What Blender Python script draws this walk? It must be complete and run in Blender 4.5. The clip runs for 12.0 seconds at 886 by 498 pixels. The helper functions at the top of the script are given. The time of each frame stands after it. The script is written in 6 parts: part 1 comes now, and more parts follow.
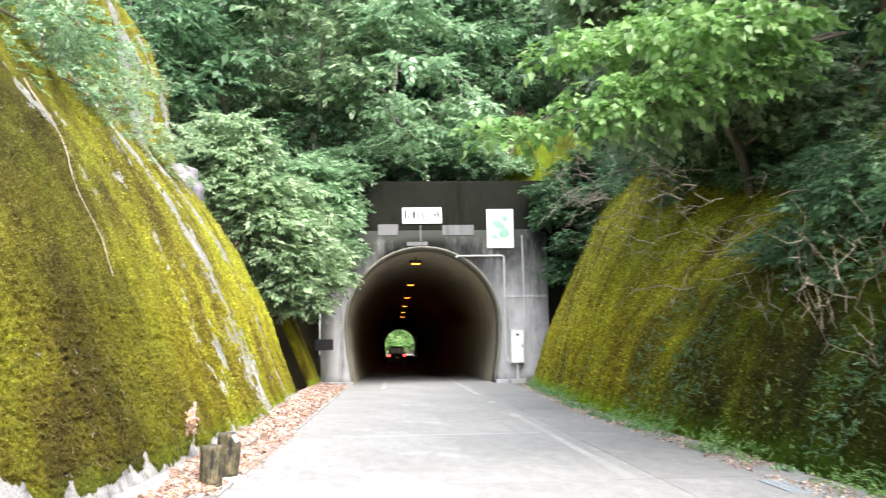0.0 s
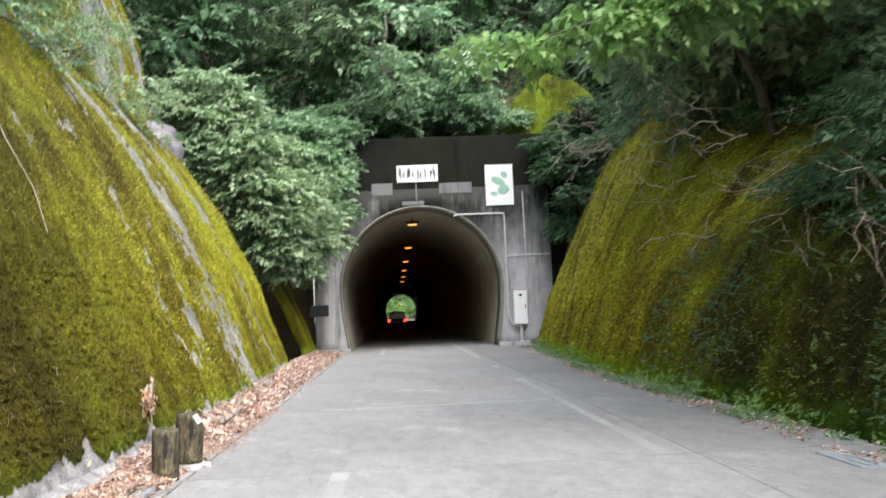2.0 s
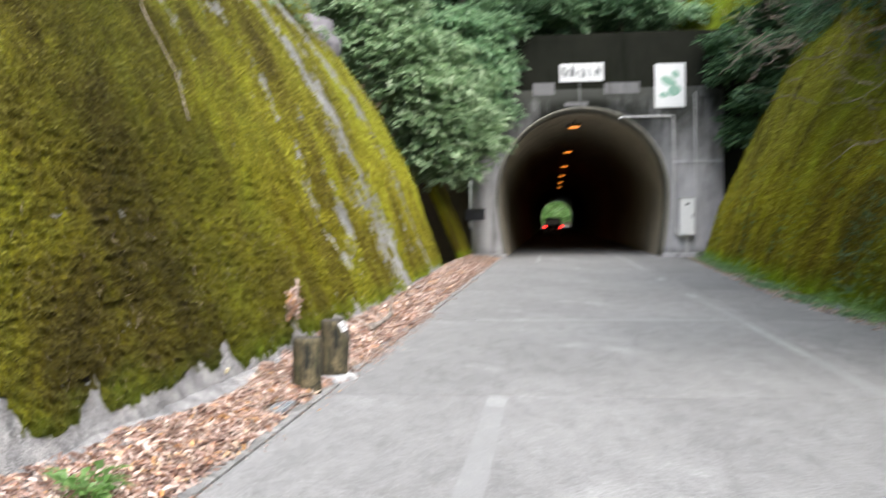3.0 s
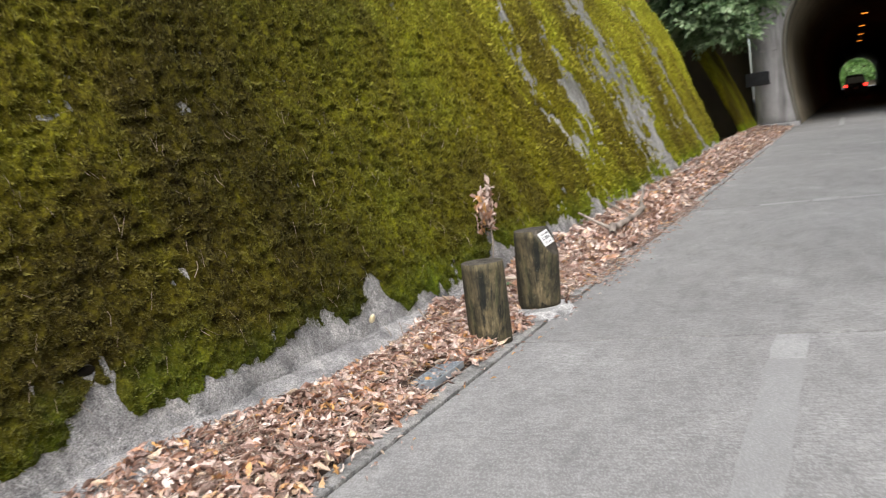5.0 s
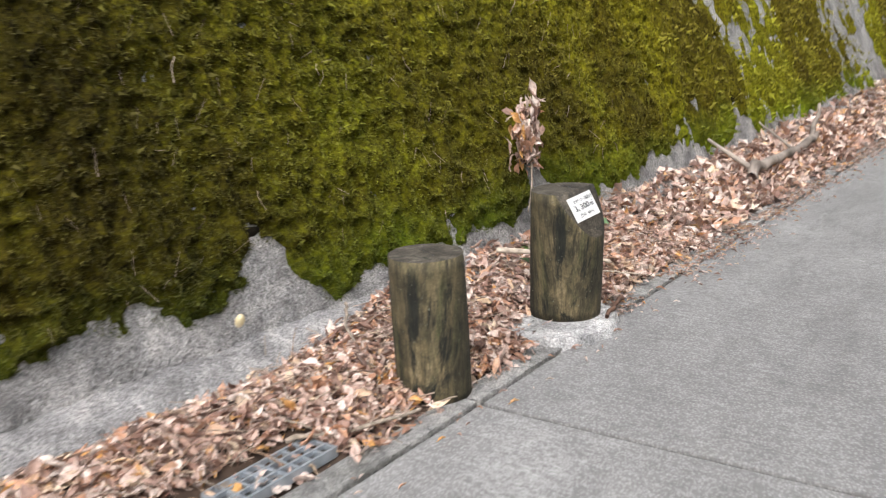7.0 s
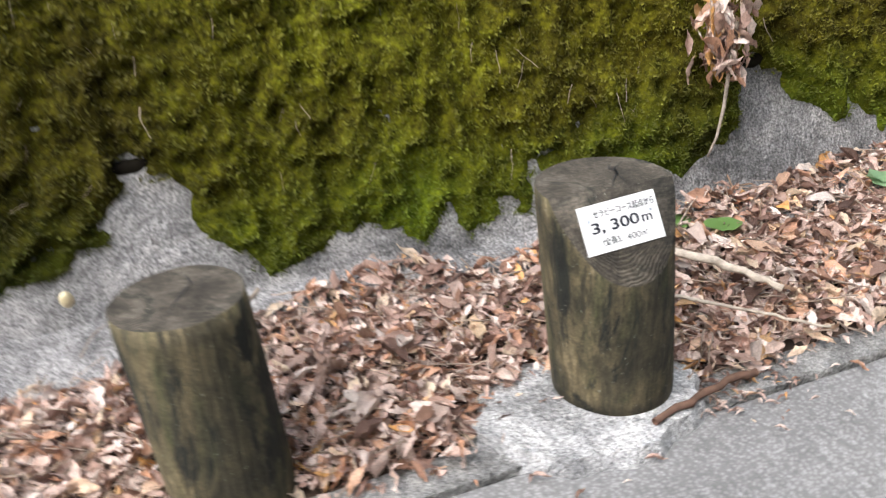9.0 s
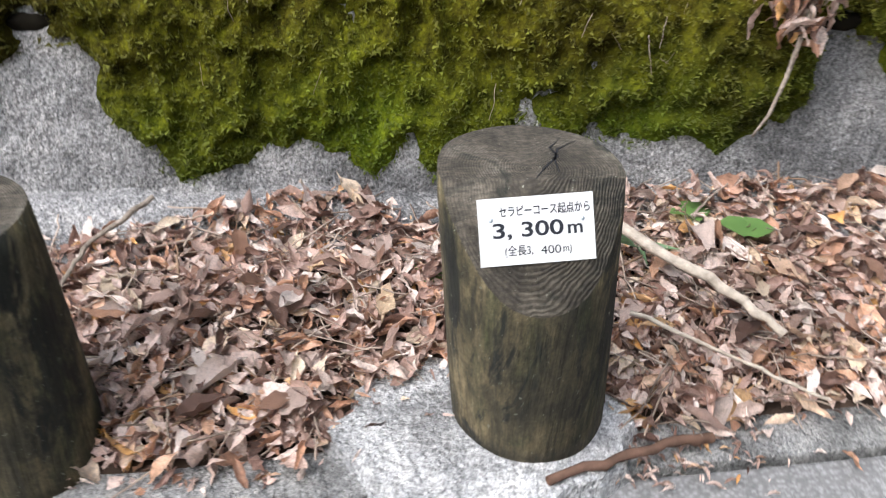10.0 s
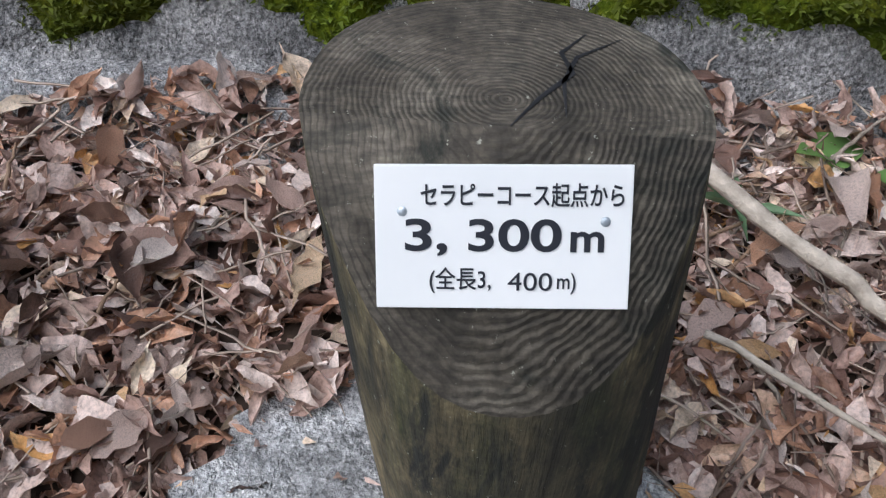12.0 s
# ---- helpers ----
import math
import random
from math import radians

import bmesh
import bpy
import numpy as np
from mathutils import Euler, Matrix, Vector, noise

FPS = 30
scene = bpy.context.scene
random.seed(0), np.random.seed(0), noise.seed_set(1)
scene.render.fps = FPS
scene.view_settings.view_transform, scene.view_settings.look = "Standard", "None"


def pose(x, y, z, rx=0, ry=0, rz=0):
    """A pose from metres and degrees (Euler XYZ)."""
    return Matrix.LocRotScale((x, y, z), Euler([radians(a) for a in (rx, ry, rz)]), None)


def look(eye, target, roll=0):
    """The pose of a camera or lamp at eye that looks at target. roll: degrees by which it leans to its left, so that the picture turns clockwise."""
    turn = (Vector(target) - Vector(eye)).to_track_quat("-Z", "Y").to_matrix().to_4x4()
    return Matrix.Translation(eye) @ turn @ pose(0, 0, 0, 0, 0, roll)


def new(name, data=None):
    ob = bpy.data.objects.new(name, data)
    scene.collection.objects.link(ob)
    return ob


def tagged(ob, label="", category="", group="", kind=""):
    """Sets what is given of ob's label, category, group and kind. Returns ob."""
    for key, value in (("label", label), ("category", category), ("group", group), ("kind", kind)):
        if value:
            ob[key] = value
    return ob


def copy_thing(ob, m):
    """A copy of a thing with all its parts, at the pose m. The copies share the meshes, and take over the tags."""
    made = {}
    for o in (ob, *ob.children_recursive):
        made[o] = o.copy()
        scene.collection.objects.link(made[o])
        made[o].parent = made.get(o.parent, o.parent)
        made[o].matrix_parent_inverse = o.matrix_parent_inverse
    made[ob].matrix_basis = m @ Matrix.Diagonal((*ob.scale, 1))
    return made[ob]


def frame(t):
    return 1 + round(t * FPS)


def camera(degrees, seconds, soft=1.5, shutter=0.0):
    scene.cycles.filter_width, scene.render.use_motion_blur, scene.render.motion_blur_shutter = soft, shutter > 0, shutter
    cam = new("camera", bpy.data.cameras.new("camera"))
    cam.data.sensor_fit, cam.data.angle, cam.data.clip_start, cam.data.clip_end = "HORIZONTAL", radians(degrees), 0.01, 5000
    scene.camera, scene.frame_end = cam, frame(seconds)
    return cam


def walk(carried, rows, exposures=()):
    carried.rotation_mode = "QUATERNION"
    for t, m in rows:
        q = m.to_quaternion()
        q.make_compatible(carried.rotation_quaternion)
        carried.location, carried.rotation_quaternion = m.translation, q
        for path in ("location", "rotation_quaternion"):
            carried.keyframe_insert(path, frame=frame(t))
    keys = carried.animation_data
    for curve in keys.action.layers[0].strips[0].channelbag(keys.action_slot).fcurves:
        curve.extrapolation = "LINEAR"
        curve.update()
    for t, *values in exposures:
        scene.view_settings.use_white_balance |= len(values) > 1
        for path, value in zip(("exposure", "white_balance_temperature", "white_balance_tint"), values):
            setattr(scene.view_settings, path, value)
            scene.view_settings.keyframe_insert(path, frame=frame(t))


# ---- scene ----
cam = camera(51.2, 12.0, 1.2, 0.5)

PATH = [
    (0, (0.925, -2.611, 1.441), (1.033, -0.626, 1.654), -1.0),
    (0.5, (0.968, -2.261, 1.443), (0.982, -0.272, 1.649), -0.5),
    (1, (1.077, -1.963, 1.438), (1.119, 0.029, 1.603), -1.5),
    (1.5, (1.095, -1.485, 1.41), (1.248, 0.5, 1.6), -4.1),
    (2, (1.08, -0.984, 1.384), (1.187, 1.009, 1.521), -2.6),
    (2.5, (1.031, -0.386, 1.4), (1.011, 1.614, 1.424), -0.8),
    (2.7, (1.018, -0.178, 1.404), (0.933, 1.82, 1.393), 0.0),
    (3, (0.953, 0.166, 1.378), (0.721, 2.151, 1.32), -0.7),
    (3.5, (0.966, 0.812, 1.346), (0.489, 2.736, 1.083), -0.8),
    (3.7, (0.963, 1.089, 1.325), (0.455, 3.007, 1.078), -1.3),
    (5.3, (0.862, 3.218, 1.136), (-0.033, 4.985, 0.861), -7.3),
    (5.5, (0.868, 3.453, 1.149), (-0.046, 5.2, 0.815), -6.3),
    (6, (0.753, 4.129, 1.153), (-0.199, 5.848, 0.784), -5.5),
    (6.5, (0.678, 4.719, 1.129), (-0.419, 6.338, 0.713), -2.3),
    (7, (0.623, 5.314, 1.137), (-0.532, 6.874, 0.653), -2.9),
    (7.2, (0.61, 5.52, 1.131), (-0.563, 7.064, 0.637), -5.6),
    (8.8, (0.502, 7.286, 1.207), (-1.199, 7.926, 0.373), -7.1),
    (9, (0.45, 7.409, 1.184), (-1.251, 7.992, 0.309), -4.8),
    (9.5, (0.286, 7.669, 1.162), (-1.374, 8.195, 0.177), -0.9),
    (10, (0.119, 7.91, 1.119), (-1.522, 8.203, 0.015), 2.3),
    (10.5, (-0.073, 8.045, 1.071), (-1.688, 8.261, -0.088), 4.1),
    (11, (-0.32, 8.109, 0.958), (-1.845, 8.236, -0.329), 5.7),
    (11.5, (-0.443, 8.158, 0.866), (-1.899, 8.248, -0.502), 3.7),
    (12, (-0.473, 8.158, 0.842), (-1.934, 8.238, -0.521), 3.1),
]
walk(cam, [(t, look(eye, target, roll)) for t, eye, target, roll in PATH],
     [(0, 1.95, 6500, 10), (0.5, 1.85, 6500, 10), (1.0, 1.55, 6500, 10), (1.5, 1.35, 6500, 10), (2.0, 1.25, 6420, 10), (2.5, 1.2, 6380, 10), (3.0, 1.05, 6380, 10), (3.7, 0.8, 6420, 10),
      (5.5, 0.53, 6550, 10), (7.2, 0.62, 6500, 10), (9.0, 0.8, 6350, 10), (10.5, 0.7, 6080, 10), (11.2, 0.42, 5950, 10), (12, 0.06, 5800, 10)])

# ---- world, sun, light ----
world = bpy.data.worlds.new("sky_world")
scene.world = world
world.use_nodes = True
wn, wl = world.node_tree.nodes, world.node_tree.links
sky = wn.new("ShaderNodeTexSky")
sky.sky_type = 'NISHITA'
sky.sun_disc = False
SUN_EL, SUN_AZ = radians(52), radians(148)
sky.sun_elevation = SUN_EL
sky.sun_rotation = SUN_AZ
sky.dust_density = 3.0
wn["Background"].inputs["Strength"].default_value = 0.15
wl.new(sky.outputs["Color"], wn["Background"].inputs["Color"])
sun_data = bpy.data.lights.new("sun", 'SUN')
sun_data.energy = 3.6
sun_data.angle = radians(75)
sun_data.color = (1.0, 0.98, 0.95)
sun = new("sun", sun_data)
sun_from = Vector((math.sin(SUN_AZ) * math.cos(SUN_EL), math.cos(SUN_AZ) * math.cos(SUN_EL), math.sin(SUN_EL)))
sun.matrix_world = look(sun_from * 50, (0, 0, 0))


# ---- small numeric tools ----
def vnoise(p):
    """Smooth value noise in 0..1 at the rows of p."""
    p = np.asarray(p, float)
    i = np.floor(p).astype(np.int64)
    f = p - i
    f = f * f * (3 - 2 * f)
    total = np.zeros(len(p))
    for dx in (0, 1):
        for dy in (0, 1):
            for dz in (0, 1):
                n = (i[:, 0] + dx) * 374761393 + (i[:, 1] + dy) * 668265263 + (i[:, 2] + dz) * 2147483647
                n = (n ^ (n >> 13)) * 1274126177
                n = (n ^ (n >> 16)) & 0xffff
                w = np.abs(1 - dx - f[:, 0]) * np.abs(1 - dy - f[:, 1]) * np.abs(1 - dz - f[:, 2])
                total += w * n / 65535.0
    return total


def fbm(x, y, z=0.0, octaves=4, scale=1.0):
    x, y, z = np.broadcast_arrays(np.asarray(x, float), np.asarray(y, float), np.asarray(z, float))
    p = np.stack([x.ravel(), y.ravel(), z.ravel()], 1) * scale
    out, amp, norm = 0, 1.0, 0.0
    for k in range(octaves):
        out = out + amp * vnoise(p * 2 ** k + 17.3 * k)
        norm += amp
        amp *= 0.5
    return (out / norm).reshape(x.shape)


def smooth(a, b, v):
    u = np.clip((np.asarray(v, float) - a) / (b - a), 0, 1)
    return u * u * (3 - 2 * u)


def fast_mesh(name, verts, faces, mats=(), smooth_faces=False):
    """A mesh from numpy arrays; all faces have the same number of corners."""
    verts, faces = np.asarray(verts, np.float32), np.asarray(faces, np.int32)
    me = bpy.data.meshes.new(name)
    k = faces.shape[1]
    me.vertices.add(len(verts))
    me.vertices.foreach_set("co", verts.ravel())
    me.loops.add(len(faces) * k)
    me.loops.foreach_set("vertex_index", faces.ravel())
    me.polygons.add(len(faces))
    me.polygons.foreach_set("loop_start", np.arange(0, len(faces) * k, k, dtype=np.int32))
    if smooth_faces:
        me.polygons.foreach_set("use_smooth", np.ones(len(faces), bool))
    me.update(calc_edges=True)
    for m in mats:
        me.materials.append(m)
    return me


def merge(parts):
    vs, fs, n = [], [], 0
    for v, f in parts:
        vs.append(np.asarray(v, float))
        fs.append(np.asarray(f, int) + n)
        n += len(v)
    return np.concatenate(vs), np.concatenate(fs)


def grid_faces(nu, nv):
    a = np.arange(nu * nv).reshape(nu, nv)
    return np.stack([a[:-1, :-1], a[1:, :-1], a[1:, 1:], a[:-1, 1:]], -1).reshape(-1, 4)


def compact(verts, faces):
    used = np.unique(faces)
    back = np.full(len(verts), -1)
    back[used] = np.arange(len(used))
    return verts[used], back[faces]


def tube(points, radii, sides=7):
    """A tapered tube of quads along a line of points."""
    p = np.asarray(points, float)
    d = np.gradient(p, axis=0)
    d /= np.linalg.norm(d, axis=1, keepdims=True) + 1e-9
    ref = np.where(np.abs(d[:, 2:3]) > 0.9, np.array([[1.0, 0, 0]]), np.array([[0, 0, 1.0]]))
    u = np.cross(d, ref)
    u /= np.linalg.norm(u, axis=1, keepdims=True) + 1e-9
    w = np.cross(d, u)
    a = np.linspace(0, 2 * np.pi, sides, endpoint=False)
    r = np.asarray(radii, float)[:, None, None]
    ring = p[:, None] + r * (u[:, None] * np.cos(a)[None, :, None] + w[:, None] * np.sin(a)[None, :, None])
    n = len(p)
    i, j = np.meshgrid(np.arange(n - 1), np.arange(sides), indexing="ij")
    j2 = (j + 1) % sides
    f = np.stack([i * sides + j, i * sides + j2, (i + 1) * sides + j2, (i + 1) * sides + j], -1).reshape(-1, 4)
    return ring.reshape(-1, 3), f


def turns(rng, n, yaw=None, pitch=(0, 25), roll=(0, 25)):
    """n rotation matrices: roll about y, pitch about x, yaw about z (degrees, mean and spread)."""
    c = np.radians(rng.uniform(0, 360, n)) if yaw is None else yaw
    a = np.radians(rng.normal(pitch[0], pitch[1], n))
    b = np.radians(rng.normal(roll[0], roll[1], n))
    o, z = np.ones(n), np.zeros(n)
    rx = np.stack([o, z, z, z, np.cos(a), -np.sin(a), z, np.sin(a), np.cos(a)], 1).reshape(n, 3, 3)
    ry = np.stack([np.cos(b), z, np.sin(b), z, o, z, -np.sin(b), z, np.cos(b)], 1).reshape(n, 3, 3)
    rz = np.stack([np.cos(c), -np.sin(c), z, np.sin(c), np.cos(c), z, z, z, o], 1).reshape(n, 3, 3)
    return rz @ rx @ ry


def scatter(template, centres, rot, size):
    v, f = template
    n = len(centres)
    out = np.einsum("nij,kj->nki", rot, v) * np.asarray(size)[:, None, None] + np.asarray(centres)[:, None]
    faces = f[None] + (np.arange(n) * len(v))[:, None, None]
    return out.reshape(-1, 3), faces.reshape(-1, f.shape[1])


def part(name, me, parent, label="", material=None):
    """Links a bmesh or a mesh as one object under a thing."""
    if isinstance(me, bmesh.types.BMesh):
        data = bpy.data.meshes.new(name)
        me.to_mesh(data)
        me.free()
        me = data
    if material:
        me.materials.append(material)
    ob = new(name, me)
    ob.parent = parent
    if label:
        ob["label"] = label
    return ob


def thing(name, me, label, category, group="", kind="", material=None):
    ob = part(name, me, None, "", material)
    return tagged(ob, label, category, group, kind)


def box_bm(x0, x1, y0, y1, z0, z1, bevel=0.0, bm=None):
    bm = bm or bmesh.new()
    r = bmesh.ops.create_cube(bm, size=1, matrix=Matrix.Translation(((x0 + x1) / 2, (y0 + y1) / 2, (z0 + z1) / 2)) @ Matrix.Diagonal((x1 - x0, y1 - y0, z1 - z0, 1)))
    if bevel:
        edges = list({e for v in r["verts"] for e in v.link_edges})
        bmesh.ops.bevel(bm, geom=edges, offset=bevel, segments=2, affect='EDGES', profile=0.7)
    return bm


# ---- materials ----
class Nodes:
    """A node material in the making."""

    def __init__(self, name, rough=0.8):
        self.mat = bpy.data.materials.new(name)
        self.mat.use_nodes = True
        self.t = self.mat.node_tree
        self.bsdf = self.t.nodes["Principled BSDF"]
        self.bsdf.inputs["Roughness"].default_value = rough
        self.tc = self.t.nodes.new("ShaderNodeTexCoord")

    def coords(self, scale=(1, 1, 1)):
        m = self.t.nodes.new("ShaderNodeMapping")
        m.inputs["Scale"].default_value = scale
        self.t.links.new(self.tc.outputs["Object"], m.inputs["Vector"])
        return m.outputs["Vector"]

    def noise(self, scale, detail=6, stretch=(1, 1, 1), rough=0.6, distort=0.0):
        n = self.t.nodes.new("ShaderNodeTexNoise")
        n.inputs["Scale"].default_value = scale
        n.inputs["Detail"].default_value = detail
        n.inputs["Roughness"].default_value = rough
        n.inputs["Distortion"].default_value = distort
        self.t.links.new(self.coords(stretch), n.inputs["Vector"])
        return n.outputs["Fac"]

    def voronoi(self, scale, stretch=(1, 1, 1)):
        n = self.t.nodes.new("ShaderNodeTexVoronoi")
        n.inputs["Scale"].default_value = scale
        self.t.links.new(self.coords(stretch), n.inputs["Vector"])
        return n.outputs["Distance"]

    def ramp(self, fac, stops):
        r = self.t.nodes.new("ShaderNodeValToRGB")
        e = r.color_ramp.elements
        while len(e) < len(stops):
            e.new(0.5)
        for el, (pos, col) in zip(e, stops):
            el.position = pos
            el.color = (*col, 1) if len(col) == 3 else col
        self.t.links.new(fac, r.inputs["Fac"])
        return r.outputs["Color"]

    def mix(self, fac, a, b, mode='MIX'):
        m = self.t.nodes.new("ShaderNodeMixRGB")
        m.blend_type = mode
        for k, v in (("Fac", fac), ("Color1", a), ("Color2", b)):
            if isinstance(v, (int, float)):
                m.inputs[k].default_value = v
            elif isinstance(v, tuple):
                m.inputs[k].default_value = (*v, 1)
            else:
                self.t.links.new(v, m.inputs[k])
        return m.outputs["Color"]

    def grey(self, fac, a, b):
        """fac stretched so that a becomes 0 and b becomes 1."""
        m = self.t.nodes.new("ShaderNodeMapRange")
        m.inputs["From Min"].default_value = a
        m.inputs["From Max"].default_value = b
        self.t.links.new(fac, m.inputs["Value"])
        return m.outputs["Result"]

    def island(self):
        g = self.t.nodes.new("ShaderNodeNewGeometry")
        return g.outputs["Random Per Island"]

    def random(self):
        g = self.t.nodes.new("ShaderNodeObjectInfo")
        return g.outputs["Random"]

    def colour(self, c):
        if isinstance(c, tuple):
            self.bsdf.inputs["Base Color"].default_value = (*c, 1)
        else:
            self.t.links.new(c, self.bsdf.inputs["Base Color"])
        return self

    def bump(self, fac, strength=0.4, distance=0.01):
        b = self.t.nodes.new("ShaderNodeBump")
        b.inputs["Strength"].default_value = strength
        b.inputs["Distance"].default_value = distance
        self.t.links.new(fac, b.inputs["Height"])
        old = self.bsdf.inputs["Normal"]
        if old.is_linked:
            self.t.links.new(old.links[0].from_socket, b.inputs["Normal"])
        self.t.links.new(b.outputs["Normal"], old)
        return self

    def leafy(self, colour, amount=0.35):
        """Lets light through thin leaves."""
        tr = self.t.nodes.new("ShaderNodeBsdfTranslucent")
        if isinstance(colour, tuple):
            tr.inputs["Color"].default_value = (*colour, 1)
        else:
            self.t.links.new(colour, tr.inputs["Color"])
        mx = self.t.nodes.new("ShaderNodeMixShader")
        mx.inputs["Fac"].default_value = amount
        self.t.links.new(self.bsdf.outputs["BSDF"], mx.inputs[1])
        self.t.links.new(tr.outputs["BSDF"], mx.inputs[2])
        self.t.links.new(mx.outputs["Shader"], self.t.nodes["Material Output"].inputs["Surface"])
        return self


def leaf_material(name, stops, through_light=0.45, rough=0.45):
    n = Nodes(name, rough)
    c = n.ramp(n.island(), stops)
    c = n.mix(0.5, c, n.ramp(n.noise(0.5, 3), [(0.3, (0.45, 0.5, 0.45)), (0.7, (1, 1, 1))]), 'MULTIPLY')
    n.colour(c).leafy(c, through_light)
    return n.mat


# WALL_TINTS dims the near stretch as if shaded and lifts the far one.
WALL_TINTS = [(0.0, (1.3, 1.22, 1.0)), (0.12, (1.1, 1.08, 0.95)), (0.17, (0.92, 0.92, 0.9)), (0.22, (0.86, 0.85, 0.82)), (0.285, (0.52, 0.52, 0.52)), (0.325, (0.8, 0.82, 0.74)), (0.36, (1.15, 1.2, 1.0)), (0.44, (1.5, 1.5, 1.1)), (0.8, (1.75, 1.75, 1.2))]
# BANK_TINTS puts canopy shade near and daylight by the portal into the moss.
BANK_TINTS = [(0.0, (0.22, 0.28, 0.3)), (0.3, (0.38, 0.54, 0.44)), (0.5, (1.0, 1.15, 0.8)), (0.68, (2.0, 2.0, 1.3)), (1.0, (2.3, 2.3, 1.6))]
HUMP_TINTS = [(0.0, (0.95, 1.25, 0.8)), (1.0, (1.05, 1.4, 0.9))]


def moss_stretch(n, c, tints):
    """Olive to yellow along and up the wall, light and shade painted in."""
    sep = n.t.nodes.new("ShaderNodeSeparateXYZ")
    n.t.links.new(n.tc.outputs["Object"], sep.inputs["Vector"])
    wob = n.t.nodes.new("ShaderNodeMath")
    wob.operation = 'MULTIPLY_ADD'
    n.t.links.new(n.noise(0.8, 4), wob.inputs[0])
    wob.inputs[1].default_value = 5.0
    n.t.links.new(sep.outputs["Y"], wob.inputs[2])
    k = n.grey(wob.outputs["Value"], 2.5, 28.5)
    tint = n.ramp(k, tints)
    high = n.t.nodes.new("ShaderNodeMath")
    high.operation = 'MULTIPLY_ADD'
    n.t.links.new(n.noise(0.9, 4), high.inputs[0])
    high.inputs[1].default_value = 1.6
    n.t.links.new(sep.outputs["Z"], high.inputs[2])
    # This ramp puts the light on the upper wall into the moss colour.
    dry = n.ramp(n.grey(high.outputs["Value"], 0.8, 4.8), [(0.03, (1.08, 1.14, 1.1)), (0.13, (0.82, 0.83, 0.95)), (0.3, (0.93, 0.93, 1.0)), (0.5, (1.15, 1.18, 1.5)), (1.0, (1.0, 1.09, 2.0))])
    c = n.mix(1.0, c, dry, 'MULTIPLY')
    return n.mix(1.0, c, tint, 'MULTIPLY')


def make_moss(name="moss", tints=WALL_TINTS):
    n = Nodes(name, 0.95)
    big = n.noise(0.75, 6, (1, 1, 0.28), 0.65, 0.7)
    c = n.ramp(big, [(0.34, (0.04, 0.03, 0.005)), (0.45, (0.085, 0.068, 0.007)), (0.54, (0.135, 0.117, 0.009)), (0.68, (0.175, 0.17, 0.012))])
    # fine noise paints the shade of small gaps into the moss colour
    fine = n.noise(38, 5, (1, 1, 1), 0.7)
    c = n.mix(0.9, c, n.ramp(fine, [(0.36, (0.1, 0.085, 0.07)), (0.52, (0.72, 0.72, 0.64)), (0.68, (1.5, 1.6, 1.2))]), 'MULTIPLY')
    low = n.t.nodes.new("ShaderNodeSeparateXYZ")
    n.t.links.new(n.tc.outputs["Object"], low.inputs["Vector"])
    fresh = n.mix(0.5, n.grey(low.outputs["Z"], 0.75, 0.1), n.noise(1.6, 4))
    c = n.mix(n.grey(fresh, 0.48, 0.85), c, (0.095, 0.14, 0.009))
    mid = n.noise(6, 4)
    c = n.mix(0.5, c, n.ramp(mid, [(0.35, (0.5, 0.45, 0.4)), (0.6, (1.1, 1.15, 1.0))]), 'MULTIPLY')
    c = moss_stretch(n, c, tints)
    n.colour(c).bump(n.noise(90, 4), 0.8, 0.012).bump(n.noise(22, 4), 0.7, 0.02)
    n.bsdf.inputs["Specular IOR Level"].default_value = 0.1
    return n.mat


def make_moss_sprig(name="moss_sprig", tints=WALL_TINTS):
    n = Nodes(name, 0.9)
    big = n.noise(0.75, 6, (1, 1, 0.28), 0.65, 0.7)
    c = n.ramp(big, [(0.36, (0.1, 0.078, 0.012)), (0.47, (0.17, 0.145, 0.016)), (0.56, (0.22, 0.205, 0.018)), (0.7, (0.25, 0.25, 0.022))])
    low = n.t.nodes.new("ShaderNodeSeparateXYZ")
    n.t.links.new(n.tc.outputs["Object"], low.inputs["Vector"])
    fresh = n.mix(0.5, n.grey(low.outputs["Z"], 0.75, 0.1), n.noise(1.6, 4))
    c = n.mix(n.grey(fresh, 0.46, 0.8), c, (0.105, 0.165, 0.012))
    c = n.mix(0.7, c, n.ramp(n.island(), [(0.0, (0.35, 0.32, 0.3)), (0.6, (0.95, 0.95, 0.9)), (1.0, (1.15, 1.25, 1.05))]), 'MULTIPLY')
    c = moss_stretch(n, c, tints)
    n.colour(c).leafy(c, 0.25)
    return n.mat


